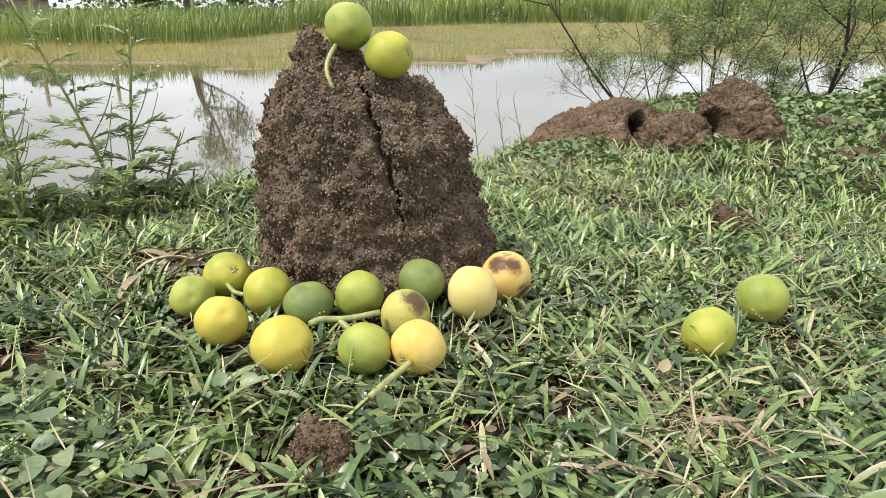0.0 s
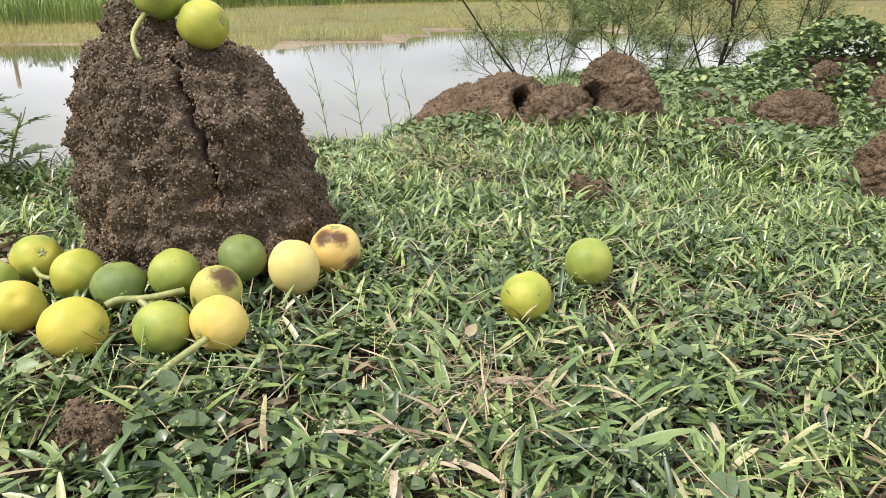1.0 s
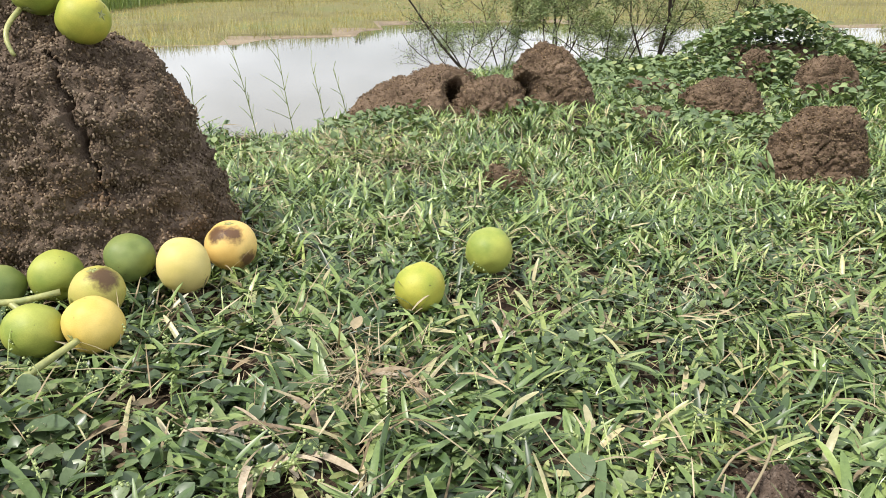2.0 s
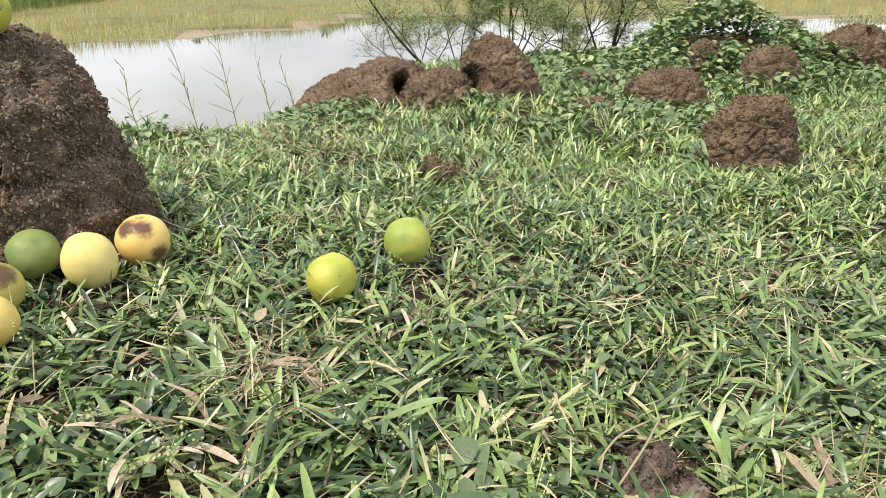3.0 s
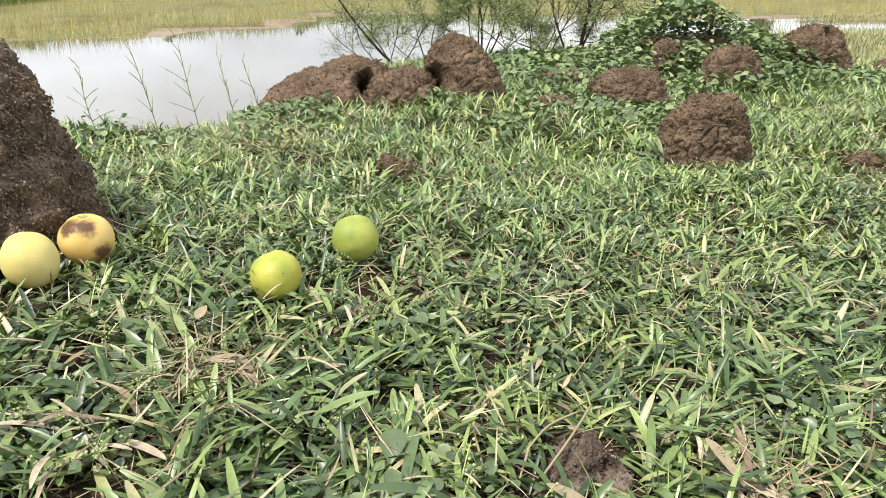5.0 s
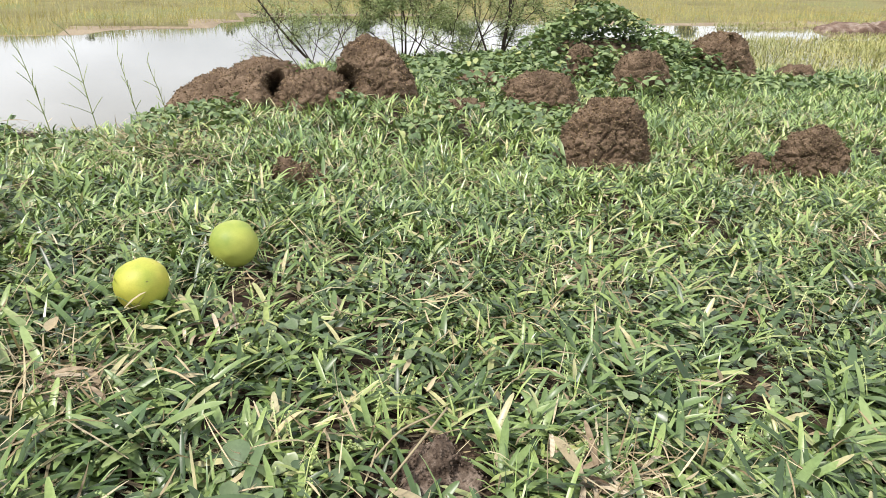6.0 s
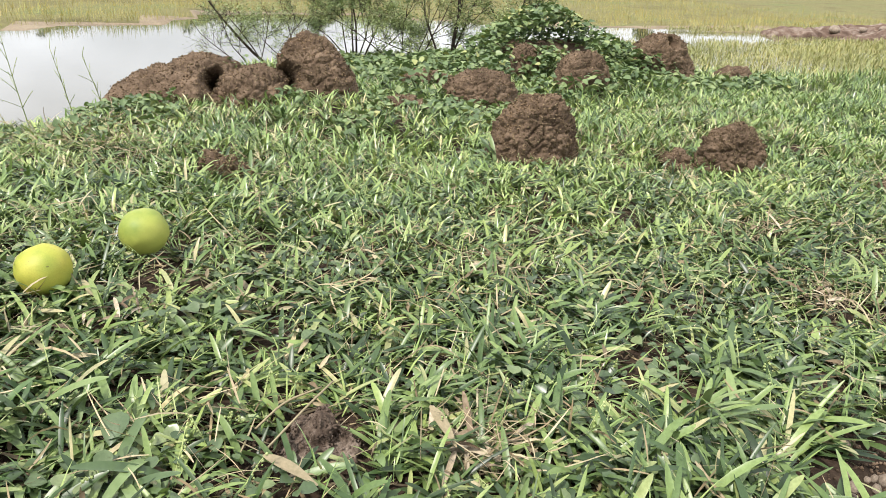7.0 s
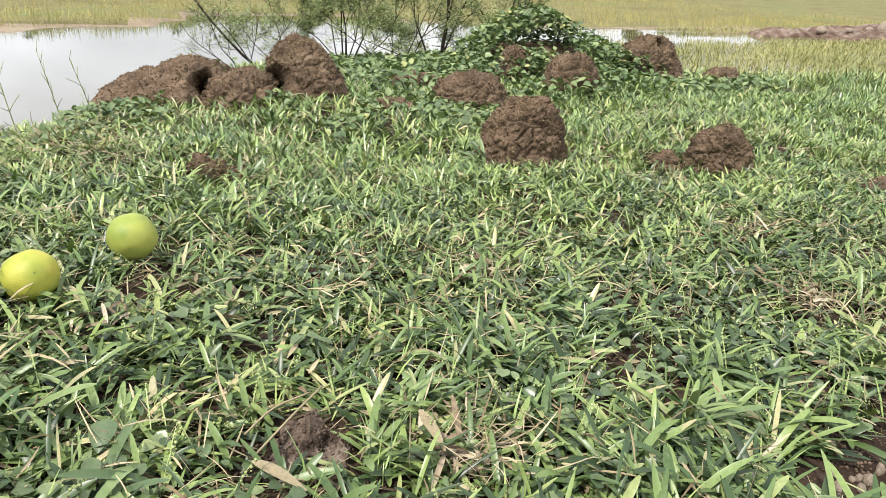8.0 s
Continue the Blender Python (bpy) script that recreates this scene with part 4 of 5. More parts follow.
def flowering_weed(at, height, lean, seed, label, leaves=16, flowers=True, leaf_len=0.085, turn=0.0):
    g = np.random.default_rng(seed)
    ob = thing("flowering_weed", at, label, "weed", "weeds on the bank")
    S = smooth_path([(0, 0, -0.02), (lean[0] * 0.35, lean[1] * 0.3, height * 0.4), (lean[0], lean[1], height)], 12)
    stem = part("stem", tube(S, np.linspace(0.0042, 0.0018, 12), 6), STEM, ob)
    ribs, R, H, L = [], [], [], []
    sides = []
    for k in range(leaves):
        u = 0.12 + 0.86 * k / leaves
        p = S[int(u * 11)] + (S[min(int(u * 11) + 1, 11)] - S[int(u * 11)]) * (u * 11 % 1)
        a = k * 2.4 + g.normal(0, 0.3) + turn
        up = 0.35 + 0.5 * u
        le = leaf_len * (1.25 - 0.65 * u) * g.uniform(0.8, 1.2)
        P, r, h, l = lobed_leaf(g, p, (math.cos(a), math.sin(a), up), le)
        ribs.append(tube(P, np.linspace(0.0011, 0.0005, 7), 4))
        R.append(r)
        H.append(h)
        L.append(l)
        if k % 3 == 2:
            q = smooth_path([p, p + np.array([math.cos(a + 0.5), math.sin(a + 0.5), 1.3]) * height * 0.10, p + np.array([math.cos(a + 0.5), math.sin(a + 0.5), 1.9]) * height * 0.16], 6)
            sides.append((q, tube(q, np.linspace(0.0016, 0.0008, 6), 5)))
    part("leaf_ribs", joined(*ribs, *[s[1] for s in sides]), STEM, ob)
    R, H, L = np.concatenate(R), np.concatenate(H), np.concatenate(L)
    n = len(R)
    tagged(part("feathered_foliage", ribbons(R, H, L * 1.2, L * 0.46, g.uniform(0.0, 0.5, n), g.uniform(0, 0.6, n), 3, 0.2), WEED_LEAF, ob), kind="stuff")
    if flowers:
        tops = np.concatenate([[S[-1]], *[[s[0][-1]] for s in sides]])
        pos = np.concatenate([t + g.normal(0, 0.008, (4, 3)) for t in tops])
        m = len(pos)
        tagged(part("flower_cluster", scatter(ball(), pos, g.uniform(0, 6, m), g.uniform(0, 6, m), g.uniform(0, 6, m), g.uniform(0.0016, 0.0030, m)), PETAL, stem, "tiny white flower heads"), kind="stuff")
    return ob


for x, y, h, lean, s, nl, fl in [(-0.68, 1.40, 0.43, (-0.13, -0.05), 1, 22, True), (-0.67, 1.43, 0.42, (0.05, 0.0), 2, 20, True), (-0.74, 1.17, 0.26, (-0.09, 0.0), 3, 13, False), (-0.88, 1.38, 0.32, (-0.02, 0), 4, 18, True), (-0.80, 1.25, 0.20, (0.03, -0.03), 5, 13, False), (-0.62, 1.46, 0.14, (0.05, 0.02), 7, 10, False), (-0.98, 1.45, 0.34, (-0.02, 0), 8, 18, False), (-0.90, 1.28, 0.24, (-0.04, 0), 9, 16, False), (-0.66, 1.30, 0.13, (0.06, -0.02), 10, 12, False)]:
    flowering_weed((x, y, float(land(x, y))), h, lean, s, "slender green weed with feathered leaves" + (" and tiny white flowers" if fl else ""), nl, fl, 0.092)


# ---- grass and low growth ----
def bare(x, y):
    """How bare the soil is, 0 to 1: under mounds and clods, in worn spots."""
    b = np.zeros_like(x)
    for cx, cy, rx, ry in ((MX, MY, 0.185, 0.155), (1.398, 1.470, 0.090, 0.060), (1.64, 2.28, 0.11, 0.09), (1.945, 1.295, 0.065, 0.050), (2.98, 2.9, 0.16, 0.12), (1.0, 2.32, 0.14, 0.14), (0.575, 2.42, 0.24, 0.19), (0.82, 2.28, 0.12, 0.11), (-0.105, 0.515, 0.036, 0.034), (0.582, 0.392, 0.064, 0.046), (2.30, 2.62, 0.1, 0.09), (1.12, 0.20, 0.13, 0.055)):
        b = np.maximum(b, ((x - cx) / rx) ** 2 + ((y - cy) / ry) ** 2 < 1)
    for cx, cy, r in ((0.585, 1.33, 0.07), (1.22, 2.02, 0.08), (2.25, 0.98, 0.09)):
        b = np.maximum(b, 0.3 * (((x - cx) ** 2 + (y - cy) ** 2) < r * r))
    return b


def tufts(x0, x1, y0, y1, per_m2, seed, gap=0.30, fade=None):
    g = np.random.default_rng(seed)
    n = int((x1 - x0) * (y1 - y0) * per_m2)
    x, y = g.uniform(x0, x1, n), g.uniform(y0, y1, n)
    thick = 0.55 * soft_noise(x, y, 0.10, seed) + 0.45 * soft_noise(x, y, 0.035, seed + 1)
    ok = (thick > gap) & (bare(x, y) < g.uniform(0, 1, n)) & (y < near_bank(x) - 0.02)
    if fade:
        ok &= smooth_step(y + 0.25 * (soft_noise(x, y, 0.2, 77) - 0.5), fade[0], fade[1]) > g.uniform(0, 1, n)
    for p in FRUIT_SPOTS:
        ok &= (x - p[0]) ** 2 + (y - p[1]) ** 2 > (p[2] * 0.55) ** 2
    return x[ok], y[ok], g


def lawn(x, y, g, blades, length, width, segs, lift=(0.15, 1.15), name="lawn_grass", material=None, label="", blunt=7.0, fold=0.28):
    n = len(x) * blades
    rx, ry = np.repeat(x, blades), np.repeat(y, blades)
    lush = np.repeat(0.75 + 0.6 * soft_noise(x, y, 0.25, 31), blades)
    fan = np.repeat(g.uniform(0.25, 1.0, len(x)) ** 1.5, blades)   # some tufts spread all round, others lie one way
    head = np.repeat(g.uniform(0, 6.283, len(x)), blades) + fan * (np.tile(np.arange(blades), len(x)) - blades / 2) * 6.283 / blades + g.normal(0, 0.25, n)
    root = np.stack([rx + g.normal(0, 0.006, n), ry + g.normal(0, 0.006, n), land(rx, ry) + g.uniform(-0.002, 0.010, n)], 1)
    L = g.uniform(*length, n) * lush
    W = g.uniform(*width, n) * (0.8 + 0.4 * lush / 1.3)
    up = g.uniform(*lift, n) ** 1.0
    VF = ribbons(root, head, L, W, up, up * g.uniform(0.2, 1.1, n), segs, fold, blunt, 0.35)
    return tagged(part(name, VF, material), label, "grass", kind="stuff")


FRUIT_SPOTS = [(o.location.x, o.location.y, 0.032) for o in bpy.data.objects if o.name.startswith("fruit") and o.location.z < 0.1]

x, y, g = tufts(-0.95, 2.3, 0.12, 1.75, 2100, 101, 0.39, (1.60, 0.75))
lawn(x, y, g, 7, (0.018, 0.066), (0.0030, 0.0078), 5, (0.05, 0.95), material=GRASS, label="broad-bladed green lawn grass with dry bits")
x, y, g = tufts(-0.95, 2.2, 0.12, 1.60, 850, 105)
lawn(x, y, g, 5, (0.018, 0.05), (0.0014, 0.0034), 3, (0.2, 1.3), "fine_grass", GRASS_FAR, "fine short green grass blades", 2.0, 0)
x, y, g = tufts(-1.5, 3.62, 0.75, 2.9, 1550, 102, 0.24, (0.6, 1.25))
lawn(x, y, g, 7, (0.020, 0.056), (0.0028, 0.0066), 3, (0.05, 1.25), "bank_grass", GRASS_FAR, "short green grass covering the pond bank", 4.5, 0.25)
x, y, g = tufts(0.2, 6.0, 2.8, 5.6, 260, 103, 0.2)
lawn(x, y, g, 7, (0.035, 0.075), (0.005, 0.010), 2, (0.4, 1.3), "bank_grass", GRASS_FAR, "rough green grass near the water", 2.4, 0)
x, y, g = tufts(3.6, 6.5, 0.4, 3.0, 350, 104, 0.2)
lawn(x, y, g, 7, (0.04, 0.10), (0.005, 0.009), 2, (0.5, 1.4), "bank_grass", GRASS_FAR, "short grass running down to the marsh", 2.4, 0)
x, y, g = tufts(2.2, 3.6, 0.3, 1.3, 900, 106)
lawn(x, y, g, 7, (0.025, 0.06), (0.003, 0.0065), 3, (0.3, 1.3), "bank_grass", GRASS_FAR, "short green grass of the bank", 2.6, 0)


for k, (x0, x1, y0, y1) in enumerate([(-5.0, -0.9, -2.5, 1.5), (-0.95, 6.0, -2.5, 0.14), (2.2, 6.0, 0.1, 0.45)]):
    x, y, g = tufts(x0, x1, y0, y1, 95, 107 + k, 0.25)
    lawn(x, y, g, 6, (0.03, 0.07), (0.006, 0.011), 2, (0.3, 1.2), "outer_grass", GRASS_FAR, "rough lawn grass running on around", 2.6, 0)


def scattered(n, x0, x1, y0, y1, seed, patch=None, thr=0.5, off_bare=True):
    g = np.random.default_rng(seed)
    x, y = g.uniform(x0, x1, n), g.uniform(y0, y1, n)
    ok = ((bare(x, y) < 0.9) | (not off_bare)) & (y < near_bank(x) - 0.02)
    if patch:
        ok &= soft_noise(x, y, patch, seed) > thr
    return x[ok], y[ok], g


# creeping round leaves in patches
x, y, g = scattered(19000, -0.9, 2.2, 0.15, 1.4, 201, 0.16, 0.52)
n = len(x)
at = np.stack([x, y, land(x, y) + g.uniform(0.006, 0.024, n)], 1)
tagged(part("creeping_clover", scatter(leaf_shape(0.95, 1, 0.10, 4, 0.5), at, g.uniform(0, 6.3, n), g.normal(-0.15, 0.3, n), g.normal(0, 0.3, n), g.uniform(0.008, 0.017, n)), CLOVER), "patches of small round grey-green creeping leaves", "clover", kind="stuff")

# broad creeping weeds round the mounds and over the heap
sets = [(1500, 0.95, 1.75, 1.75, 2.25, 0.018, 0.034), (1000, 0.25, 0.9, 1.95, 2.26, 0.015, 0.028), (50, 0.70, 0.92, 2.30, 2.44, 0.014, 0.028), (5600, 1.9, 3.0, 2.75, 3.7, 0.022, 0.044), (1300, 2.4, 3.6, 2.5, 3.1, 0.02, 0.045), (1500, 1.15, 2.4, 2.3, 3.2, 0.020, 0.042), (2300, 1.35, 2.6, 3.1, 4.2, 0.022, 0.045), (900, -0.15, 0.5, 1.6, 2.7, 0.014, 0.030)]
P, A, S = [], [], []
for k, (m, x0, x1, y0, y1, lo, hi) in enumerate(sets):
    x, y, g = scattered(m, x0, x1, y0, y1, 210 + k, 0.2, 0.38, k != 2)
    P.append(np.stack([x, y, land(x, y) + g.uniform(0.012, 0.055 + 0.05 * (k in (3, 5, 6)), len(x)) + (bump_at(x, y, 2.45, 3.25, 0.33, 0.20) if k == 3 else 0.09 if k == 2 else 0)], 1))
    S.append(g.uniform(lo, hi, len(x)))
P, S = np.concatenate(P), np.concatenate(S)
n = len(P)
tagged(part("creeping_weed", scatter(leaf_shape(0.75, 1, 0.15, 4), P, rng.uniform(0, 6.3, n), rng.normal(0.0, 0.4, n), rng.normal(0, 0.4, n), S), VINE), "broad-leaved green weeds creeping over the earth", "weeds", kind="stuff")
small_mound(on_land(2.45, 3.34), 0.34, 0.28, 0.120, 50, "low heap of earth buried under creeping weeds", grains=0)

# seed stalks with beads
x, y, g = scattered(1250, -0.8, 2.1, 0.2, 1.5, 220)
n = len(x)
lift = g.uniform(0.5, 1.4, n)
head = g.uniform(0, 6.28, n)
L = g.uniform(0.03, 0.065, n)
root = np.stack([x, y, land(x, y) + 0.005], 1)
stems = ribbons(root, head, L, np.full(n, 0.0013), lift, np.full(n, 0.25), 3, 0.5, 8.0)
tagged(part("seed_stems", stems, SEED), "thin pale green seed stalks in the lawn", "grass", kind="stuff")
at, sz = [], []
for k in range(9):
    u = 0.45 + 0.55 * k / 8
    a = lift - 0.12 * u
    at.append(root + np.stack([np.cos(head) * np.cos(a), np.sin(head) * np.cos(a), np.sin(a)], 1) * (L * u)[:, None] + g.normal(0, 0.0013, (n, 3)))
    sz.append(g.uniform(0.0011, 0.0021, n))
at, sz = np.concatenate(at), np.concatenate(sz)
tagged(part("seed_beads", scatter(ball2(), at, rng.uniform(0, 6, len(at)), rng.uniform(0, 6, len(at)), rng.uniform(0, 6, len(at)), sz), SEED), "small pale green seed beads on the lawn stalks", "seeds", kind="stuff")

# straw and dead blades
x, y, g = scattered(12500, -0.9, 2.6, 0.15, 2.2, 230, 0.2, 0.36)
more = np.random.default_rng(231)
x = np.concatenate([x, 0.235 + more.normal(0, 0.05, 260), 0.74 + more.normal(0, 0.04, 120), 1.42 + more.normal(0, 0.05, 120), 1.55 + more.normal(0, 0.06, 200), -0.4 + more.normal(0, 0.1, 300), 0.28 + more.normal(0, 0.14, 900)])
y = np.concatenate([y, 0.60 + more.normal(0, 0.05, 260), 0.33 + more.normal(0, 0.03, 120), 0.53 + more.normal(0, 0.04, 120), 0.80 + more.normal(0, 0.05, 200), 0.95 + more.normal(0, 0.05, 300), 1.75 + more.normal(0, 0.15, 900)])
n = len(x)
root = np.stack([x, y, land(x, y) + more.uniform(0.008, 0.036, n)], 1)
tagged(part("dry_straw", ribbons(root, more.uniform(0, 6.28, n), more.uniform(0.02, 0.07, n), more.uniform(0.0008, 0.0026, n), more.normal(0.15, 0.35, n), more.normal(0.2, 0.6, n), 4, 0, 4.0, 0.6), STRAW), "dry tan straw lying in the lawn", "straw", kind="stuff")

# dead thatch at the roots
x, y, g = scattered(17000, -0.9, 2.2, 0.15, 1.4, 235)
n = len(x)
root = np.stack([x, y, land(x, y) + g.uniform(0.001, 0.010, n)], 1)
tagged(part("dead_thatch", ribbons(root, g.uniform(0, 6.28, n), g.uniform(0.012, 0.04, n), g.uniform(0.0015, 0.005, n), g.normal(0.05, 0.2, n), g.normal(0.1, 0.3, n), 2, 0, 3.0, 0.4), THATCH), "brown dead thatch between the grass roots", "thatch", kind="stuff")
# loose crumbs of soil on bare spots
g = np.random.default_rng(236)
spots = [(0.575, 0.385, 0.07), (0.575, 0.41, 0.06), (-0.105, 0.515, 0.04), (1.12, 0.205, 0.10), (-0.02, 0.86, 0.10), (0.60, 1.33, 0.09), (0.25, 0.82, 0.04), (1.5, 0.85, 0.06), (-0.28, 0.55, 0.06), (2.2, 0.95, 0.1)]
x = np.concatenate([g.normal(a, r * 0.6, 500) for a, c, r in spots])
y = np.concatenate([g.normal(c, r * 0.5, 500) for a, c, r in spots])
n = len(x)
at = np.stack([x, y, land(x, y) + 0.001], 1)
tagged(part("soil_crumbs", scatter(ball2(), at, g.uniform(0, 6, n), g.uniform(0, 6, n), g.uniform(0, 6, n), g.uniform(0.0008, 0.0032, n) * g.uniform(0.5, 1, n)), CLAY), "loose crumbs of brown soil on bare spots", "soil", kind="stuff")

# fallen dry leaf bits
x, y, g = scattered(2600, -0.8, 2.2, 0.2, 1.6, 240)
n = len(x)
at = np.stack([x, y, land(x, y) + g.uniform(0.008, 0.024, n)], 1)
tagged(part("leaf_litter", scatter(leaf_shape(0.22, 1, 0.3, 4), at, g.uniform(0, 6.3, n), g.normal(0, 0.35, n), g.normal(0, 0.6, n), g.uniform(0.012, 0.034, n)), DRYLEAF), "scraps of dry brown leaves in the grass", "leaf litter", kind="stuff")


def single_leaf(at, yaw, length, wide, material, label, pitch=-8, roll=0):
    ob = tagged(part("fallen_leaf", leaf_shape(wide, 1, 0.12, 7), material), label, "leaf", "single leaves on the lawn")
    ob.data.transform(Matrix.Diagonal((length, length, length, 1)))
    ob.matrix_world = pose(*at, roll, pitch, yaw)
    return ob


single_leaf((0.420, 0.430, -0.030), 250, 0.032, 0.75, CLOVER, "blue-green round leaf on the lawn", 20)
single_leaf((0.690, 0.372, -0.048), -80, 0.050, 0.24, DRYLEAF, "long pale dry leaf in the grass", 12)
single_leaf((0.530, 0.352, -0.048), -45, 0.055, 0.22, DRYLEAF, "dry tan leaf beside the bare patch", 6)
single_leaf((0.240, 0.655, -0.015), 60, 0.020, 0.7, DRYLEAF, "curled yellow dry leaf", -30)
single_leaf((-0.070, 0.535, -0.012), 20, 0.040, 0.75, CLOVER, "broad grey-green leaf beside a clod", -10)
single_leaf((-0.045, 0.520, -0.010), -10, 0.042, 0.6, CLOVER, "broad grey-green leaf on the lawn", -5)

# single lush tufts whose blades stand out
BLADES = []
for k in range(8):
    q = np.random.default_rng(400 + k)
    VF = ribbons(np.zeros((1, 3)), np.zeros(1), np.array([1.0]), np.array([q.uniform(0.11, 0.16)]), np.array([q.uniform(0.25, 0.9)]), np.array([q.uniform(0.4, 1.3)]), 7, 0.3, 7.0)
    BLADES.append(mesh_from("blade", VF[0], VF[1], TUFT))
DRY_BLADES = []
for k in range(6):
    q = np.random.default_rng(420 + k)
    VF = ribbons(np.zeros((1, 3)), np.zeros(1), np.array([1.0]), np.array([q.uniform(0.06, 0.16)]), np.array([q.uniform(0.05, 0.5)]), np.array([q.uniform(0.2, 1.2)]), 7, 0.5, 7.0)
    DRY_BLADES.append(mesh_from("dry_blade", VF[0], VF[1], DRY_TUFT))


def grass_tuft(at, count, length, seed, label, spread_=0.012, lean=None, dry=False):
    q = np.random.default_rng(seed)
    ob = thing("grass_tuft", at, label, "grass tuft", "dry tufts in the lawn" if dry else "lush tufts in the lawn")
    for k in range(count):
        b = new("dry_blade", DRY_BLADES[q.integers(0, 6)]) if dry else new("blade", BLADES[q.integers(0, 8)])
        b.parent = ob
        size = q.uniform(*length)
        yaw = q.uniform(0, 360) if lean is None else q.normal(lean, 55)
        b.matrix_basis = pose(q.normal(0, spread_), q.normal(0, spread_), q.uniform(0, 0.012), q.normal(0, 12), q.normal(0, 14), yaw) @ Matrix.Diagonal((size, size, size, 1))
    return ob


for k, (x, y, c, lo, hi, lean) in enumerate([(1.00, 0.325, 46, 0.045, 0.085, -70), (1.10, 0.40, 34, 0.04, 0.075, -40), (0.235, 0.60, 26, 0.035, 0.075, None), (0.33, 0.48, 26, 0.04, 0.075, -120), (0.70, 0.44, 22, 0.035, 0.065, 20), (0.86, 0.56, 26, 0.035, 0.065, None), (0.10, 0.50, 24, 0.035, 0.07, -60), (-0.20, 0.44, 22, 0.035, 0.065, None), (0.14, 0.76, 22, 0.03, 0.055, None), (0.52, 0.62, 24, 0.03, 0.06, None), (1.25, 0.62, 26, 0.035, 0.06, None), (0.42, 0.36, 24, 0.04, 0.075, -90), (1.30, 0.36, 26, 0.04, 0.07, 180), (-0.38, 0.62, 22, 0.035, 0.06, None), (1.275, 1.43, 26, 0.05, 0.095, 120), (1.36, 1.335, 20, 0.035, 0.06, None), (1.47, 1.35, 20, 0.035, 0.06, None), (1.55, 1.45, 18, 0.035, 0.06, None), (1.87, 1.205, 16, 0.03, 0.055, None), (2.00, 1.205, 16, 0.03, 0.055, None), (0.66, 1.30, 24, 0.04, 0.08, 80), (0.56, 1.27, 16, 0.03, 0.06, None), (0.02, 0.72, 14, 0.03, 0.05, -70), (0.10, 0.83, 16, 0.03, 0.055, -40), (0.31, 0.71, 12, 0.03, 0.05, -90), (-0.15, 0.60, 14, 0.03, 0.055, None)]):
    grass_tuft(on_land(x, y, 0.004), c, (lo, hi), 500 + k, "lush clump of broad green grass blades", 0.014, lean)

for k, (x, y, c, lo, hi, lean) in enumerate([(0.725, 0.345, 26, 0.03, 0.06, None), (1.42, 0.53, 22, 0.03, 0.055, None), (1.60, 0.80, 30, 0.04, 0.07, None), (0.26, 0.57, 22, 0.03, 0.06, None), (-0.40, 0.93, 26, 0.06, 0.13, 10), (-0.36, 0.98, 20, 0.05, 0.12, 190), (0.16, 0.47, 16, 0.03, 0.06, None), (0.40, 0.68, 14, 0.025, 0.05, None), (0.95, 0.75, 16, 0.03, 0.05, None), (1.60, 1.28, 16, 0.04, 0.07, 160)]):
    grass_tuft(on_land(x, y, 0.012), c, (lo, hi), 540 + k, "flattened clump of pale dry grass blades", 0.02, lean, True)

# broad-leaved rosettes
LEAVES = []
for k, (w, f) in enumerate([(0.85, 0.5), (0.95, 0.45), (0.7, 0.6)]):
    VF = leaf_shape(w, 1, 0.18, 8, f)
    LEAVES.append(mesh_from("leaf", VF[0], VF[1], ROSETTE))


def rosette(at, count, size, seed, label):
    q = np.random.default_rng(seed)
    ob = thing("broadleaf_weed", at, label, "weed", "broad-leaved weeds in the lawn")
    for k in range(count):
        a, far = q.uniform(0, 360), q.uniform(0.2, 1.0)
        s = q.uniform(*size)
        b = new("leaf", LEAVES[k % 3])
        b.parent = ob
        b.matrix_basis = pose(far * 0.03 * math.cos(radians(a)), far * 0.03 * math.sin(radians(a)), q.uniform(0.010, 0.034), q.normal(0, 14), q.normal(-4, 14), a + q.normal(0, 40)) @ Matrix.Diagonal((s, s, s, 1))
    return ob


for k, (x, y, c, lo, hi) in enumerate([(-0.40, 0.585, 14, 0.016, 0.026), (-0.34, 0.52, 16, 0.016, 0.028), (-0.46, 0.64, 12, 0.014, 0.022), (-0.27, 0.48, 14, 0.016, 0.026), (-0.055, 0.535, 9, 0.020, 0.034), (-0.33, 0.44, 12, 0.016, 0.026), (0.30, 0.90, 16, 0.012, 0.022), (0.40, 0.93, 18, 0.012, 0.022), (0.56, 0.80, 14, 0.010, 0.018), (0.47, 0.66, 14, 0.010, 0.018), (0.62, 0.58, 14, 0.010, 0.018), (0.80, 0.42, 8, 0.012, 0.022), (0.20, 0.95, 16, 0.012, 0.024), (0.66, 0.70, 12, 0.010, 0.018), (-0.22, 0.58, 10, 0.014, 0.022)]):
    rosette(on_land(x, y), c, (lo, hi), 580 + k, "low weed with round grey-green leaves")

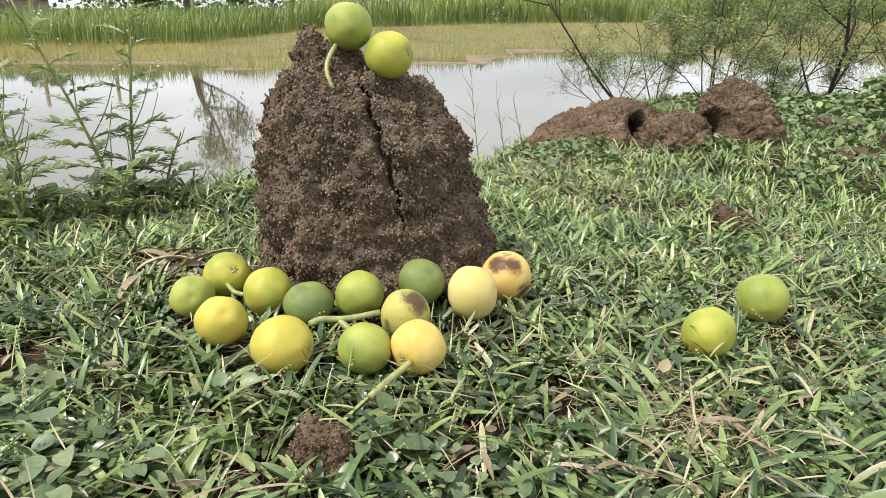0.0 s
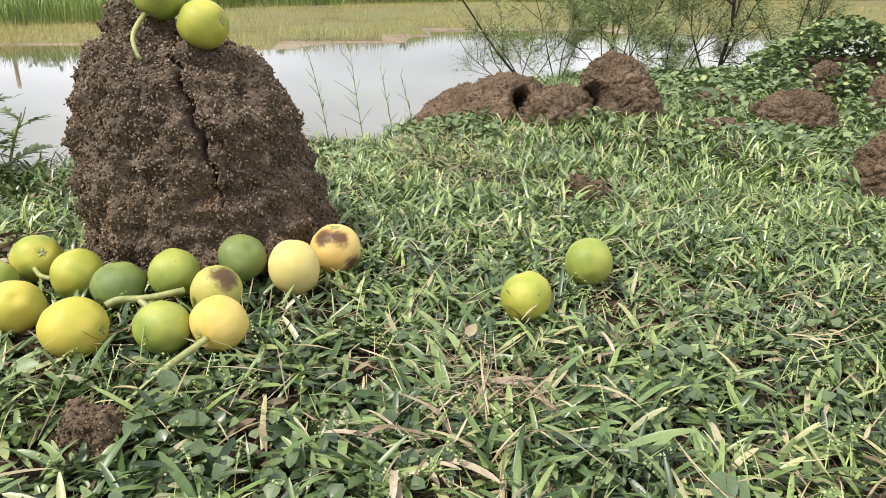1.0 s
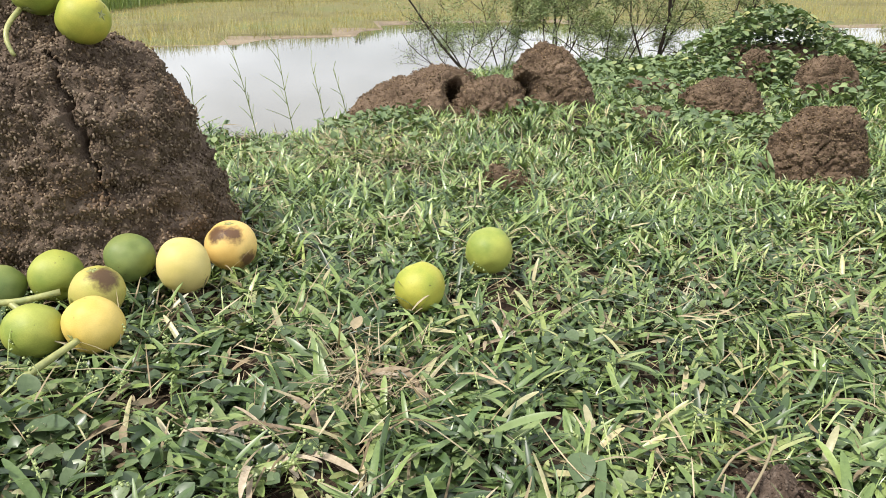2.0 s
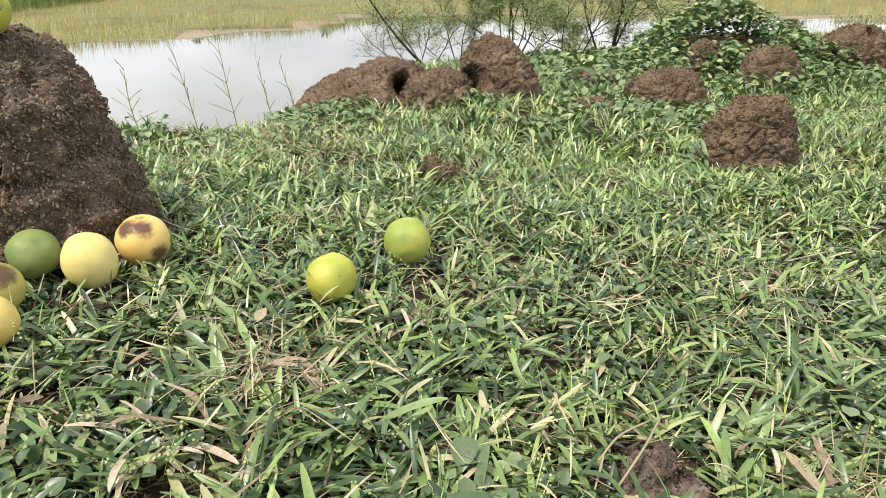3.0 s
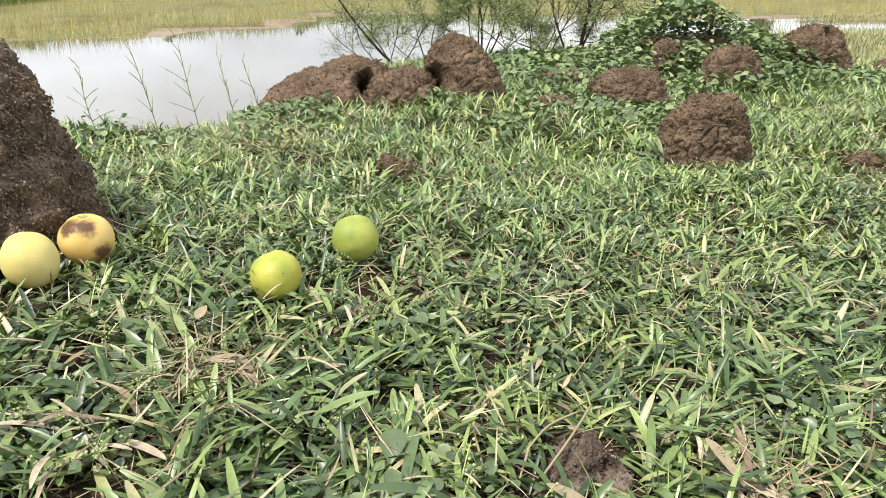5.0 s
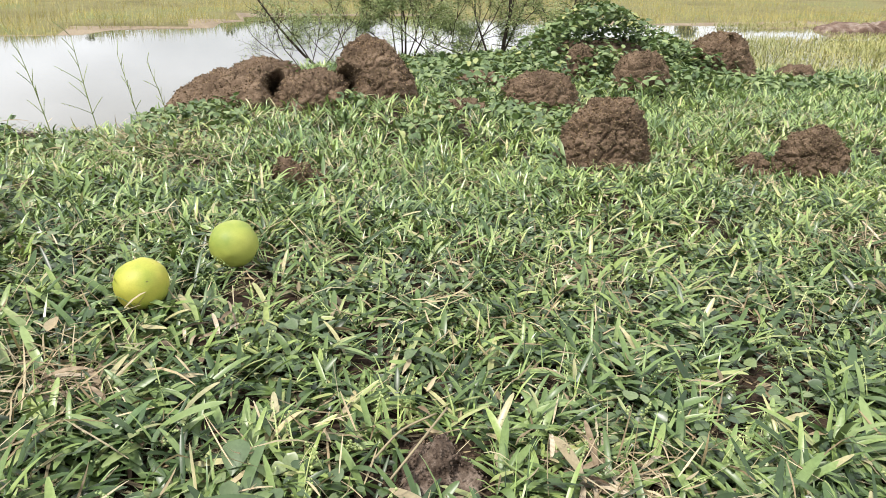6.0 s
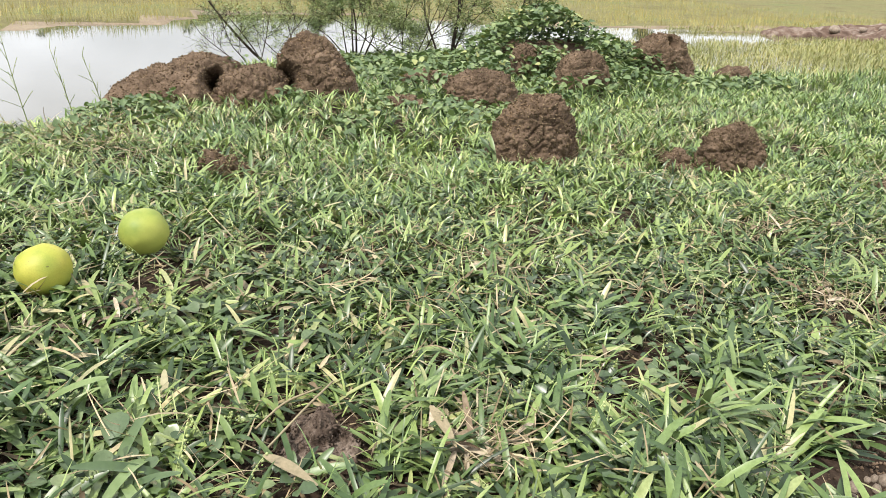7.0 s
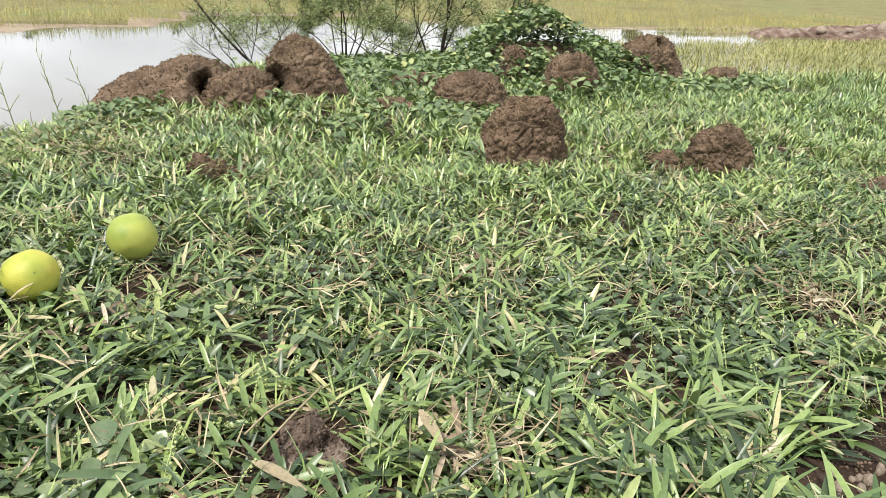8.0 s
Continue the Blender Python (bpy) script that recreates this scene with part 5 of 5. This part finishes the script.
# thin dead twigs across the bare patch
for k, pts in enumerate([[(0.535, 0.372, -0.058), (0.575, 0.402, -0.045), (0.612, 0.442, -0.047)], [(0.530, 0.402, -0.056), (0.560, 0.425, -0.048), (0.600, 0.440, -0.05)]]):
    tagged(part("dead_twig", tube(smooth_path(pts, 9), 0.0012, 5), STRAW), "thin dry twig lying over bare soil", "twig", "dead twigs")

# pebbles on the worn spot
more = np.random.default_rng(250)
for k in range(16):
    x, y = 1.12 + more.normal(0, 0.06), 0.205 + more.normal(0, 0.022)
    r = more.uniform(0.004, 0.010)
    VF = scatter(ball(), np.zeros((1, 3)), np.array([more.uniform(0, 6)]), np.array([more.uniform(0, 6)]), np.array([0.0]), np.array([[r, r * 0.8, r * 0.6]]))
    ob = tagged(part("pebble", VF, STONE), "small brown pebble on bare soil", "pebble", "pebbles")
    ob.location = (x, y, float(land(x, y)) + r * 0.3)

# sparse tall stalks along the edge of the bank
for k, (x, y, h) in enumerate([(0.02, 2.02, 0.26), (0.12, 2.15, 0.30), (-0.30, 1.60, 0.14), (-0.42, 1.57, 0.12), (0.22, 2.35, 0.24), (0.30, 2.50, 0.2), (-0.1, 1.85, 0.18)]):
    g = np.random.default_rng(300 + k)
    ob = thing("bank_stalk", on_land(x, y), "thin sparse seeding stalk at the water edge", "weed", "stalks on the bank edge")
    S = smooth_path([(0, 0, -0.01), (-0.02, 0, h * 0.5), (-0.05 * g.uniform(0.3, 1.2), 0, h)], 8)
    part("stem", tube(S, np.linspace(0.0018, 0.0008, 8), 4), STEM, ob)
    tw, tip = [], []
    for q in range(9):
        p = S[2 + q % 6]
        d = np.array([g.normal(0, 0.6), g.normal(0, 0.6), 0.7]) * h * 0.22
        tw.append(tube(smooth_path([p, p + d * 0.5 + (0, 0, 0.004), p + d], 5), np.linspace(0.0011, 0.0006, 5), 4))
        tip += [p + d * u for u in (0.6, 0.75, 0.9, 1.0)]
    tagged(part("side_twig", joined(*tw), STEM, ob), kind="stuff")
    tip = np.array(tip)
    m = len(tip)
    tagged(part("seed_spray", scatter(ball2(), tip, g.uniform(0, 6, m), g.uniform(0, 6, m), g.uniform(0, 6, m), g.uniform(0.0012, 0.0022, m)), SEED, ob), kind="stuff")
